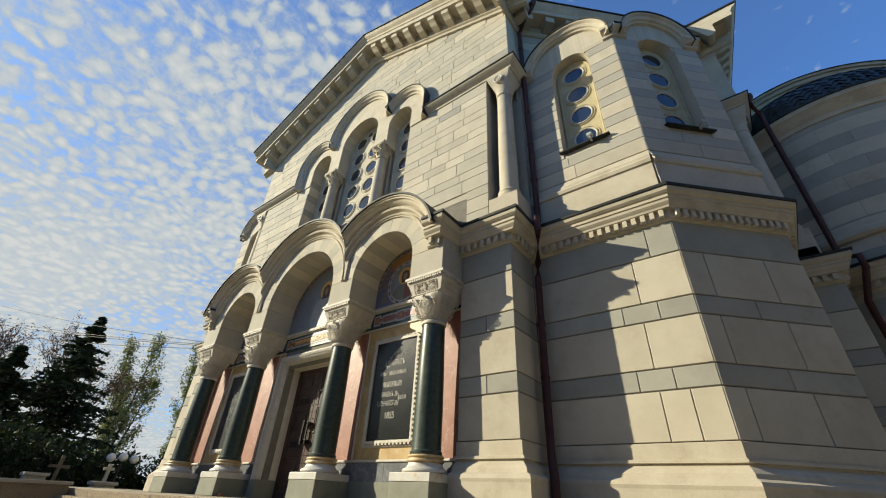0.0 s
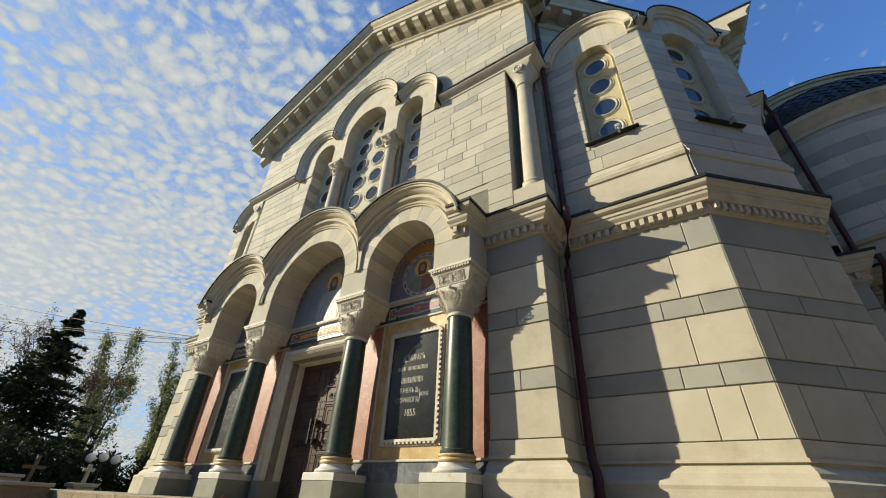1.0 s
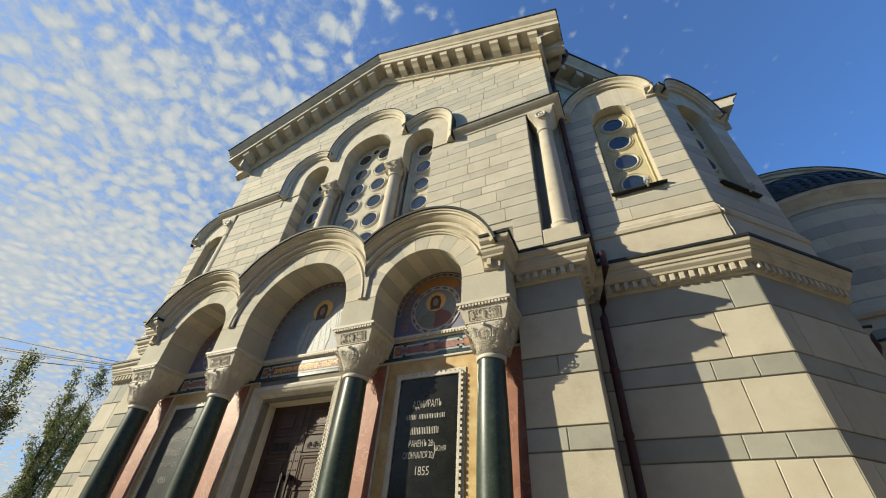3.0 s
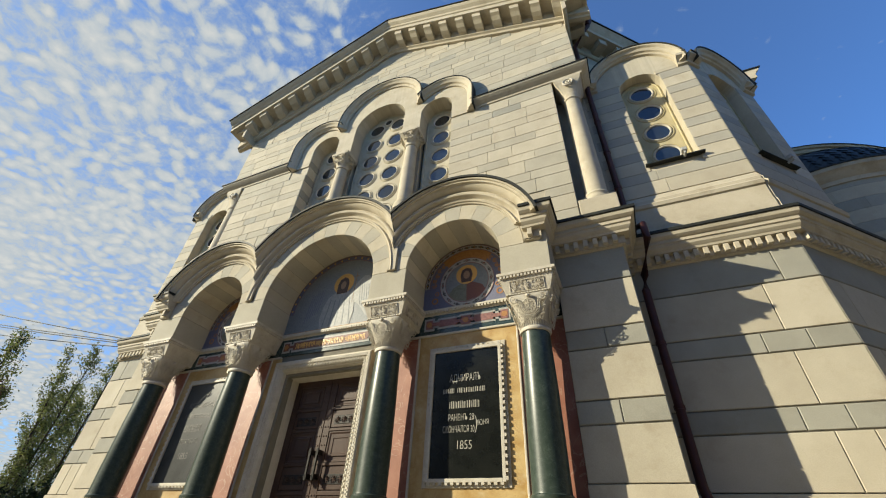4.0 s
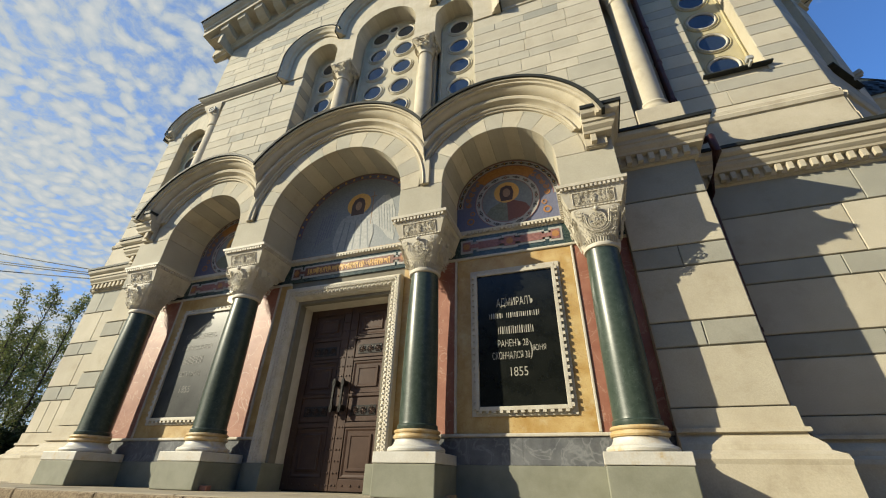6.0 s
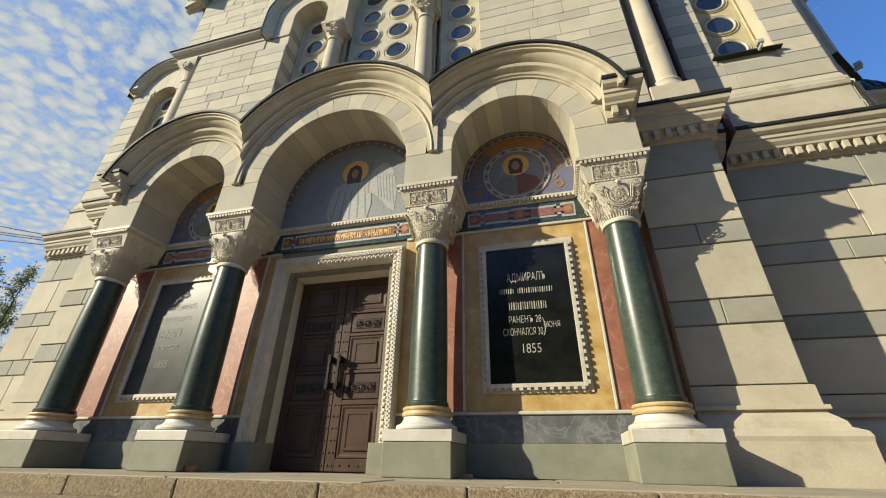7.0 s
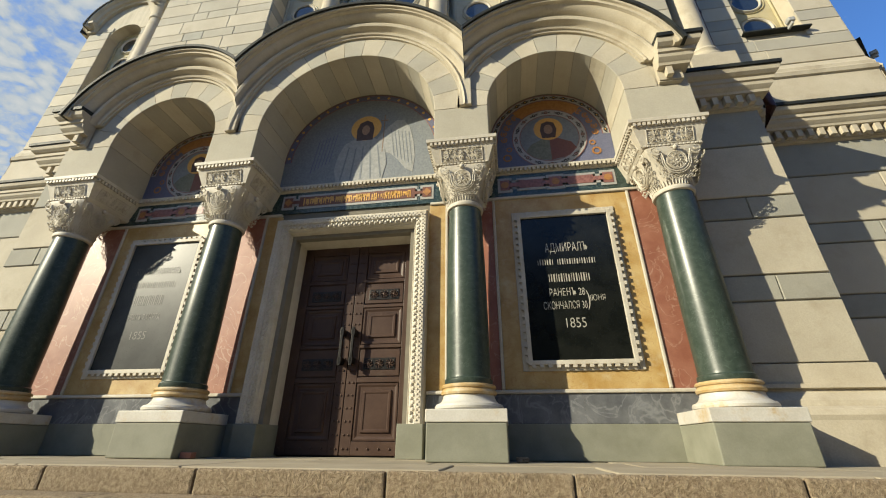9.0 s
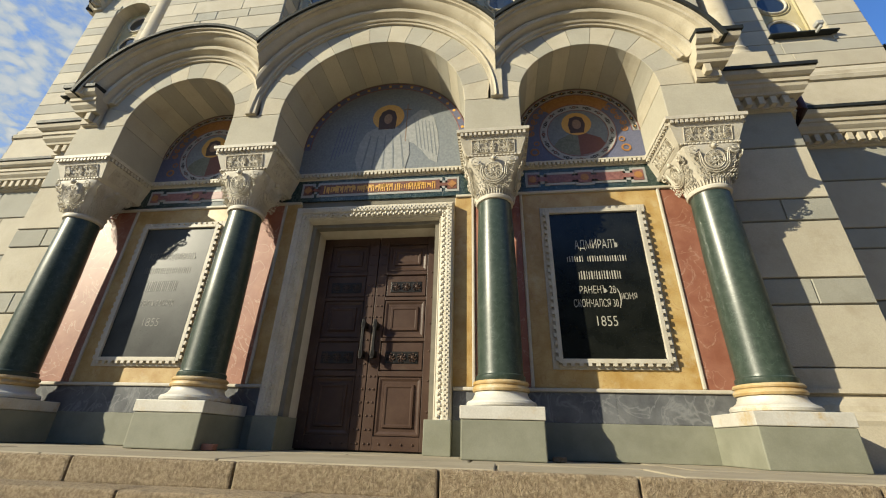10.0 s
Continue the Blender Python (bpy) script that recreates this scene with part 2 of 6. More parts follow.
MBROWN = material("ochre_mosaic", (0.27, 0.115, 0.030), (0.36, 0.17, 0.055), 0.55, 30, 160, 0.12, 0.05)
MDARK = material("black_brown_mosaic", (0.018, 0.014, 0.013), (0.035, 0.027, 0.024), 0.55, 40, 160, 0.1, 0.05)
MHAIR = material("dark_umber_mosaic", (0.045, 0.022, 0.013), (0.075, 0.040, 0.024), 0.55, 40, 160, 0.1, 0.05)

# ---- building helpers ----


def part(name, bm, mat, parent=None, label="", smooth=False):
    """Links a bmesh, in world places, as one mesh object, under a thing or part where one is given."""
    me = bpy.data.meshes.new(name)
    bmesh.ops.recalc_face_normals(bm, faces=bm.faces)
    bm.to_mesh(me)
    bm.free()
    me.materials.append(mat)
    if smooth:
        me.shade_smooth()
        me.set_sharp_from_angle(angle=radians(38))
    return place(name, me, parent, Matrix.Identity(4), label)


def place(name, me, parent, m, label=""):
    """A mesh at a world pose m, under a thing (or a part of one) if given."""
    ob = new(name, me)
    if parent is not None:
        ob.parent = parent
        if parent.parent is None:
            ob.matrix_parent_inverse = parent.matrix_basis.inverted()
    ob.matrix_basis = m
    return tagged(ob, label)


def base(name, x=0, y=0, z=0, **tags):
    ob = new(name)
    ob.empty_display_size = 0.2
    ob.matrix_basis = Matrix.Translation((x, y, z))
    return tagged(ob, **tags)


def box(bm, x0, x1, y0, y1, z0, z1, bevel=0.0):
    r = bmesh.ops.create_cube(bm, size=1.0)
    vs = r["verts"]
    bmesh.ops.scale(bm, vec=(x1 - x0, y1 - y0, z1 - z0), verts=vs)
    bmesh.ops.translate(bm, vec=((x0 + x1) / 2, (y0 + y1) / 2, (z0 + z1) / 2), verts=vs)
    if bevel:
        es = list({e for v in vs for e in v.link_edges})
        bmesh.ops.bevel(bm, geom=es, offset=bevel, segments=2, profile=0.5, affect="EDGES")
    return bm


def boxed(x0, x1, y0, y1, z0, z1, bevel=0.0):
    return box(bmesh.new(), x0, x1, y0, y1, z0, z1, bevel)


def loft(bm, rings, closed=False, caps=True):
    """Joins rings of points, each a closed outline with the same count."""
    vv = [[bm.verts.new(p) for p in ring] for ring in rings]
    n = len(vv[0])
    pairs = list(zip(vv, vv[1:])) + ([(vv[-1], vv[0])] if closed else [])
    for a, b in pairs:
        for i in range(n):
            j = (i + 1) % n
            try:
                bm.faces.new((a[i], a[j], b[j], b[i]))
            except ValueError:
                pass
    if caps and not closed:
        bm.faces.new(vv[0][::-1])
        bm.faces.new(vv[-1])
    return bm


def lathe(bm, prof, x=0, y=0, z=0, n=32):
    """Turns (radius, height) points round the upright through x, y."""
    rings = [[(x + r * math.cos(2 * math.pi * k / n), y + r * math.sin(2 * math.pi * k / n), z + h) for k in range(n)] for r, h in prof]
    return loft(bm, rings)


def arc_sweep(bm, prof, cx, cz, a0=0.0, a1=180.0, n=36):
    """Sweeps (radius, y) points, in order, round an arch's centre in the xz plane."""
    rings = []
    for k in range(n + 1):
        a = radians(a0 + (a1 - a0) * k / n)
        rings.append([(cx + r * math.cos(a), y, cz + r * math.sin(a)) for r, y in prof])
    return loft(bm, rings)


def run(bm, prof, path):
    """Sweeps a profile of (outward, z) points along a plan path, mitred at its corners. Outward is to the right of the way."""
    rings = []
    pts = [Vector(p) for p in path]
    for i, p in enumerate(pts):
        dirs = []
        if i > 0:
            dirs.append((p - pts[i - 1]).normalized())
        if i < len(pts) - 1:
            dirs.append((pts[i + 1] - p).normalized())
        ns = [Vector((d.y, -d.x)) for d in dirs]
        nsum = ns[0] if len(ns) == 1 else (ns[0] + ns[1]) / (1 + ns[0].dot(ns[1]))
        rings.append([(p.x + nsum.x * o, p.y + nsum.y * o, z) for o, z in prof])
    return loft(bm, rings)


def strip_wall(bm, xs, low, high, y0, y1):
    """A wall in upright strips between the xs, from low(x) to high(x)."""
    for a, b in zip(xs, xs[1:]):
        e = 1e-5
        la, lb, ha, hb = low(a + e), low(b - e), high(a + e), high(b - e)
        if ha - la < 1e-4 and hb - lb < 1e-4:
            continue
        q = [(a, la), (b, lb), (b, hb), (a, ha)]
        f = [bm.verts.new((x, y0, z)) for x, z in q]
        k = [bm.verts.new((x, y1, z)) for x, z in q]
        bm.faces.new(f)
        bm.faces.new(k[::-1])
        for i in range(4):
            j = (i + 1) % 4
            bm.faces.new((f[j], f[i], k[i], k[j]))
    return bm


def arch_xs(cx, r, n=20):
    return [cx - r * math.cos(math.pi * k / n) for k in range(n + 1)]


def arch_z(x, cx, r, zs):
    d = r * r - (x - cx) ** 2
    return zs + math.sqrt(max(d, 0.0))


BLOCKS = {}


def block_mesh(w, h, d, mat):
    """A dressed block, its back on y = 0, its face at y = -d with worn edges."""
    key = (round(w, 2), round(h, 2), round(d, 3), mat.name)
    if key not in BLOCKS:
        w, h, b = w, h, 0.008
        vs = [(0, 0, 0), (w, 0, 0), (w, 0, h), (0, 0, h), (0, b - d, 0), (w, b - d, 0), (w, b - d, h), (0, b - d, h), (b, -d, b), (w - b, -d, b), (w - b, -d, h - b), (b, -d, h - b)]
        fs = [(4, 5, 9, 8), (5, 6, 10, 9), (6, 7, 11, 10), (7, 4, 8, 11), (8, 9, 10, 11), (0, 1, 5, 4), (1, 2, 6, 5), (2, 3, 7, 6), (3, 0, 4, 7)]
        me = bpy.data.meshes.new("block")
        me.from_pydata(vs, [], fs)
        me.materials.append(mat)
        BLOCKS[key] = me
    return BLOCKS[key]


def face_frame(ox, oy, angle):
    """The pose of a wall's face: x along it from its left end, y into it, z up."""
    return pose(ox, oy, 0, 0, 0, angle)


def block(parent, m, x0, x1, z0, z1, mat, d=0.022, gap=0.007, y=0.0):
    me = block_mesh(x1 - x0 - 2 * gap, z1 - z0 - 2 * gap, d, mat)
    return place("block", me, parent, m @ Matrix.Translation((x0 + gap, y, z0 + gap)))


def splits(x0, x1, length, rng, jitter=0.25):
    """Joints between x0 and x1, about length apart."""
    n = max(1, round((x1 - x0) / length))
    out = [x0]
    for k in range(1, n):
        out.append(x0 + (x1 - x0) * (k + rng.uniform(-jitter, jitter)) / n)
    return out + [x1]


def dentils(parent, path, out, z0, z1, w=0.085, pitch=0.155, d=0.09, start=0.5, skip=0.0):
    """A row of dentils along a plan path, standing out from the face at out."""
    pts = [Vector(p) for p in path]
    me = bpy.data.meshes.new("dentil")
    bm = boxed(-w / 2, w / 2, -d, 0, z0, z1, 0.006)
    bm.to_mesh(me)
    bm.free()
    me.materials.append(TRIM)
    for a, b in zip(pts, pts[1:]):
        dvec = (b - a).normalized()
        n = Vector((dvec.y, -dvec.x))
        ang = math.degrees(math.atan2(dvec.y, dvec.x))
        count = max(1, int(((b - a).length - 2 * skip) / pitch))
        for k in range(count):
            p = a + dvec * (skip + ((b - a).length - 2 * skip) * (k + start) / count) + n * out
            place("dentil", me, parent, pose(p.x, p.y, 0, 0, 0, ang))


FLOOR = 1.33
S = 11.6          # the plan mirrors about the line x + y = S

# ---- large structure ----
rng = random.Random(7)
SLOPE = 0.4306
RIDGE = 18.9
COURSES = [(2.34, 3.08, CREAM), (3.08, 3.42, GREY), (3.42, 4.22, CREAM), (4.22, 4.56, GREY), (4.56, 5.42, CREAM), (5.42, 6.08, GREY)]
CORNICE = [(0, 6.060), (0.044, 6.080), (0.044, 6.100), (0.061, 6.100), (0.061, 6.270), (0.148, 6.280), (0.157, 6.320), (0.174, 6.340), (0.204, 6.380), (0.213, 6.440), (0.235, 6.450), (0.235, 6.520), (0.261, 6.530), (0.3, 6.570), (0.313, 6.620), (0.313, 6.650), (0, 6.650)]
FLASH = [(0, 6.653), (0.34, 6.653), (0.345, 6.71), (0, 6.75)]
PLINTH = [(0, 2.34), (0.03, 2.33), (0.035, 2.12), (0.075, 2.115), (0.08, 2.07), (0.04, 2.06), (0.045, 2.03), (0.09, 1.99), (0.135, 1.94), (0.15, 1.88), (0.165, 1.875), (0.235, 1.84), (0.25, 1.79), (0.24, 1.74), (0.24, 0.0), (0, 0.0)]


def wall_thing(name, label):
    return tagged(new(name), label=label, category="wall", kind="structure")


def prism(bm, plan, z0, z1):
    return loft(bm, [[(x, y, z0) for x, y in plan], [(x, y, z1) for x, y in plan]])


# lower walls: pilasters, corner chambers and the far arm's corner
RIGHT = [(5.05, -0.15), (6.28, -0.15), (6.28, 0.80), (9.1, 0.80), (S - 0.80, S - 9.1), (S - 0.80, S - 6.28), (S + 0.15, S - 6.28), (S + 0.15, S - 5.05)]
LEFT = [(-x, y) for x, y in RIGHT[::-1]]


def lower_side(path, name, right):
    w = wall_thing(name, "banded cream and grey limestone church wall with deep joints")
    ins = 0.022
    plan = []
    for x, y in path:
        plan.append((x, y))
    # the core stands behind the faces of the blocks
    core = bmesh.new()
    run(core, [(-ins, 0.0), (-ins, 6.1), (-0.5, 6.1), (-0.5, 0.0)], path)
    part("core", core, JOINT, w, "mortar in the joints")
    pl = bmesh.new()
    run(pl, PLINTH, path)
    part("plinth_moulding", pl, TRIM, w, "worn moulded limestone plinth")
    joints = {0: {}, 1: {}, 2: {}}
    for (ax, ay), (bx, by) in zip(path, path[1:]):
        length = math.hypot(bx - ax, by - ay)
        ang = math.degrees(math.atan2(by - ay, bx - ax))
        m = pose(ax, ay, 0, 0, 0, ang) @ Matrix.Translation((0, ins, 0))
        flip = not right
        for k, (z0, z1, mat) in enumerate(COURSES):
            if length < 1.0:
                fr = []
            elif length < 2.0:
                fr = [[], [0.5], [], [0.5], [], []][k]
            elif abs(ang) > 20:
                fr = [[0.15, 0.61], [0.5], [0.15, 0.65], [0.46], [0.18, 0.67], []][k]
            else:
                fr = [[0.70, 0.85], [0.60, 0.79], [0.70], [0.59, 0.80], [0.71], [0.83]][k]
            if flip:
                fr = [1 - v for v in fr[::-1]]
            e0 = 0.0 if length > 1.0 else 0.0
            xs = [e0] + [v * length for v in fr] + [length]
            for a, b in zip(xs, xs[1:]):
                block(w, m, a, b, z0 + 0.006, z1 - 0.006, mat, gap=0.006)
    c = wall_thing("trim_cornice", "moulded limestone cornice with a row of dentils")
    bm = bmesh.new()
    run(bm, CORNICE, path)
    part("moulding", bm, TRIM, c)
    bm = bmesh.new()
    run(bm, FLASH, path)
    part("flashing", bm, LEAD, c, "dark metal flashing")
    dentils(c, path, 0.06, 6.12, 6.265, d=0.08, skip=0.02)
    return w


lower_side(RIGHT, "wall_lower_east", True)
lower_side(LEFT, "wall_lower_west", False)


# upper walls of the corner chambers
def hood_path(cx, cz, r, drop0, drop1, n=28):
    """An arch's line from its left foot to its right foot, with straight feet."""
    pts, nor = [], []
    if drop0 is not None:
        pts.append((cx - r, drop0)), nor.append((-1, 0))
    for k in range(n + 1):
        a = math.pi * (1 - k / n)
        pts.append((cx + r * math.cos(a), cz + r * math.sin(a))), nor.append((math.cos(a), math.sin(a)))
    if drop1 is not None:
        pts.append((cx + r, drop1)), nor.append((1, 0))
    return pts, nor


def face_sweep(bm, prof, pts, nor):
    """Sweeps (outward from the line, y) points along a line in the wall's plane."""
    return loft(bm, [[(x + nx * o, y, z + nz * o) for o, y in prof] for (x, z), (nx, nz) in zip(pts, nor)])


def moved(bm, m):
    bm.transform(m)
    return bm


def ring_bm(cx, cz, y, r0, r1, n=28, d=0.03):
    """A rounded ring round a pane, standing out towards -y."""
    rings = []
    for k in range(n):
        a = 2 * math.pi * k / n
        prof = [(r0, 0.01), (r0, -d * 0.5), (r0 + (r1 - r0) * 0.3, -d), (r0 + (r1 - r0) * 0.7, -d), (r1, -d * 0.4), (r1, 0.01)]
        rings.append([(cx + r * math.cos(a), y + o, cz + r * math.sin(a)) for r, o in prof])
    return loft(bmesh.new(), rings, closed=True)


def disc_bm(cx, cz, y, r, n=28, d=0.01):
    rings = [[(cx + rr * math.cos(2 * math.pi * k / n), yy, cz + rr * math.sin(2 * math.pi * k / n)) for k in range(n)] for rr, yy in ((r, y), (r, y - d))]
    return loft(bmesh.new(), rings)


def round_pane_window(name, m, cx, half, sill, spring, y, columns, zs, pr=0.24, stone=TRACERY):
    """A pierced stone plate under an arch, with round panes in moulded rings."""
    w = tagged(new(name), label="arched window with round dark panes in yellowish pierced stone", category="window", kind="structure")
    xs = arch_xs(cx, half, 18)
    plate = strip_wall(bmesh.new(), xs, lambda x: sill, lambda x: arch_z(x, cx, half, spring), y, y + 0.08)
    part("tracery_plate", moved(plate, m), stone, w)
    for z in zs:
        for x in columns:
            part("outer_ring", moved(ring_bm(x, z, y, pr + 0.065, pr + 0.095, d=0.022), m), stone, w)
            f = part("window_frame", moved(ring_bm(x, z, y, pr - 0.01, pr + 0.04, d=0.04), m), MARBLE, w, "pale moulded ring")
            part("pane", moved(disc_bm(x, z, y - 0.002, pr, d=0.006), m), GLASS, f, "dark round glass pane")
    # border bead along the plate's edge
    pts, nor = hood_path(cx, spring, half - 0.06, sill, sill, 20)
    bead = face_sweep(bmesh.new(), [(-0.02, y + 0.01), (-0.02, y - 0.02), (0.0, y - 0.03), (0.02, y - 0.02), (0.02, y + 0.01)], pts, nor)
    part("border_bead", moved(bead, m), stone, w)
    return w


def chamber_face(m, length, wx, name, long_left):
    """One upper face of a corner chamber: bands of blocks round an arched window, under a curved hood."""
    w = wall_thing(name, "banded limestone upper wall of a corner chamber")
    half, sill, spring = 0.52, 8.80, 11.85
    hc, hz, hr = length / 2 + 0.1 * long_left, 12.22, length / 2 - 0.2
    ins = 0.022
    xs = sorted(set([0.0, length] + arch_xs(wx, half, 16) + arch_xs(hc, hr, 16)))

    def top(x):
        return arch_z(x, hc, hr, hz) if abs(x - hc) < hr else hz

    core = strip_wall(bmesh.new(), xs, lambda x: arch_z(x, wx, half, spring) if abs(x - wx) < half else 6.5, top, ins, 0.42)
    strip_wall(core, [wx - half, wx + half], lambda x: 6.5, lambda x: sill, ins, 0.42)
    part("core", moved(core, m), CREAM, w)
    # plain band and moulding above the cornice
    band = run(bmesh.new(), [(0.0, 6.5), (0.10, 6.5), (0.10, 7.12), (0.085, 7.13), (0.085, 7.5), (0.12, 7.52), (0.14, 7.6), (0.09, 7.66), (0.09, 7.74), (0.06, 7.78), (0.03, 7.88), (0.0, 7.92)], [(0, ins), (length, ins)])
    part("band_moulding", moved(band, m), TRIM, w)
    z = 7.92
    k = 0
    mi = m @ Matrix.Translation((0, ins, 0))
    while z < 12.2:
        h = 0.40 if k % 2 == 0 else 0.30
        z1 = min(z + h, 12.28)
        mat = MIDGREY if k % 2 else CREAM
        if z1 <= sill + 0.02:
            xs2 = splits(0, length, 1.5, rng)
            for a, b in zip(xs2, xs2[1:]):
                block(w, mi, a, b, z, z1, mat, gap=0.003)
        else:
            zz = z1
            g = half if zz < spring else math.sqrt(max(half * half - (zz - spring) ** 2, 0.0)) if zz < spring + half else 0.0
            g = max(g, math.sqrt(max(half * half - max(z - spring, 0) ** 2, 0.0))) if z > spring else half
            block(w, mi, 0, wx - g, z, z1, mat, gap=0.003)
            block(w, mi, wx + g, length, z, z1, mat, gap=0.003)
        z = z1
        k += 1
    pts, nor = hood_path(hc, hz, hr - 0.18, None, None)
    hood = face_sweep(bmesh.new(), [(0.0, ins + 0.01), (0.0, -0.05), (0.05, -0.07), (0.06, -0.12), (0.13, -0.16), (0.16, -0.22), (0.2, -0.23), (0.2, 0.9), (0.0, 0.9)], pts, nor)
    feet = run(hood, [(0, 12.12), (0.06, 12.14), (0.07, 12.22), (0.14, 12.28), (0.22, 12.33), (0.22, 12.42), (0, 12.42)], [(-0.02, 0), (hc - hr + 0.19, 0)])
    run(feet, [(0, 12.12), (0.06, 12.14), (0.07, 12.22), (0.14, 12.28), (0.22, 12.33), (0.22, 12.42), (0, 12.42)], [(hc + hr - 0.19, 0), (length + 0.02, 0)])
    t = wall_thing("trim_hood", "curved moulded limestone hood over a window bay")
    part("moulding", moved(hood, m), TRIM, t)
    pts, nor = hood_path(hc, hz, hr + 0.02, None, None)
    fl = face_sweep(bmesh.new(), [(0.003, -0.25), (0.03, -0.26), (0.05, 0.95), (0.003, 0.95)], pts, nor)
    run(fl, [(0, 12.425), (0.25, 12.425), (0.25, 12.455), (0, 12.46)], [(-0.02, 0), (hc - hr + 0.02, 0)])
    run(fl, [(0, 12.425), (0.25, 12.425), (0.25, 12.455), (0, 12.46)], [(hc + hr - 0.02, 0), (length + 0.02, 0)])
    part("flashing", moved(fl, m), LEAD, t, "dark metal flashing")
    win = round_pane_window("window_chamber", m, wx, half, sill, spring, 0.30, [wx], [9.31 + 0.83 * i for i in range(4)], 0.27)
    sl = boxed(wx - half - 0.08, wx + half + 0.08, -0.10, 0.3, sill - 0.035, sill, 0.006)
    part("window_sill", moved(sl, m), LEAD, win, "dark metal sill")
    # a small floodlight on the sill
    fl = base("floodlight", label="small grey floodlight on a window sill", category="floodlight")
    fl.matrix_basis = m @ Matrix.Translation((wx + 0.12, -0.14, sill))
    part("housing", moved(box(bmesh.new(), wx + 0.13, wx + 0.25, -0.24, -0.12, sill - 0.01, sill + 0.09, 0.02), m), MWHITE, fl, "pale grey lamp housing")
    part("bracket", moved(box(bmesh.new(), wx + 0.17, wx + 0.21, -0.22, -0.08, sill - 0.08, sill + 0.01, 0.008), m), MWHITE, fl)
    return w


UP = 0.0
LB = math.hypot(S - 0.80 - 9.1, S - 9.1 - 0.80)
LA = 9.1 - 6.28
q = UP * math.tan(radians(22.5))
MA = pose(6.28, 0.80 + UP, 0)
MB = pose(9.1 - q, 0.80 + UP, 0, 0, 0, 45)
chamber_face(MA, LA - q, 1.60, "wall_chamber_front_east", 1.6)
chamber_face(MB, LB, LB / 2, "wall_chamber_slant_east", 0.0)
chamber_face(pose(-9.1 + q, 0.80 + UP, 0), LA - q, LA - q - 1.60, "wall_chamber_front_west", -1.6)
c45 = math.sqrt(0.5)
chamber_face(pose(-9.1 + q - LB * c45, 0.80 + UP + LB * c45, 0, 0, 0, -45), LB, LB / 2, "wall_chamber_slant_west", 0.0)
for sgn, nm in ((1, "roof_chamber_east"), (-1, "roof_chamber_west")):
    plan = [(sgn * x, y) for x, y in ((5.9, 1.2), (9.0, 1.2), (10.7, 2.9), (10.7, 9.0), (5.9, 9.0))]
    r = tagged(new(nm), label="dark metal roof over a corner chamber", category="roof", kind="structure")
    part("roof_sheet", prism(bmesh.new(), plan, 12.0, 12.5), LEAD, r)
    bodyplan = [(sgn * x, y) for x, y in ((5.9, 1.3), (9.0, 1.3), (10.5, 2.8), (10.5, 9.0), (5.9, 9.0))]
    part("inner_wall", prism(bmesh.new(), bodyplan, 0.0, 12.0), CREAM, r)


# the arms of the cross
def window_low(x):
    a = abs(x)
    if a < 0.97:
        return arch_z(a, 0.0, 0.97, 13.2)
    if a < 1.6:
        return 12.06
    if a < 2.68:
        return arch_z(a, 2.14, 0.54, 12.84)
    return 7.9 if a < 5.05 else 6.4


def gable_top(x):
    return RIDGE - 0.35 - SLOPE * abs(x)


def hood_reach(z):
    """Half the width taken by the windows and their hoods at height z."""
    if z < 12.05:
        return 2.68
    if z < 12.95:
        return 3.42
    r = 2.35 + math.sqrt(max(1.07 ** 2 - (z - 12.95) ** 2, 0.0)) if z < 14.0 else 0.0
    c = math.sqrt(max(1.62 ** 2 - max(z - 13.75, 0) ** 2, 0.0)) if z < 15.36 else 0.0
    return max(r, c)


RAKE = [(0.05, -1.0), (-0.07, -1.0), (-0.10, -0.93), (-0.17, -0.90), (-0.17, -0.55), (-0.22, -0.50), (-0.74, -0.50), (-0.74, -0.30), (-0.78, -0.28), (-0.80, -0.20), (-0.90, -0.12), (-0.95, -0.04), (-0.95, 0.0), (0.5, 0.0)]


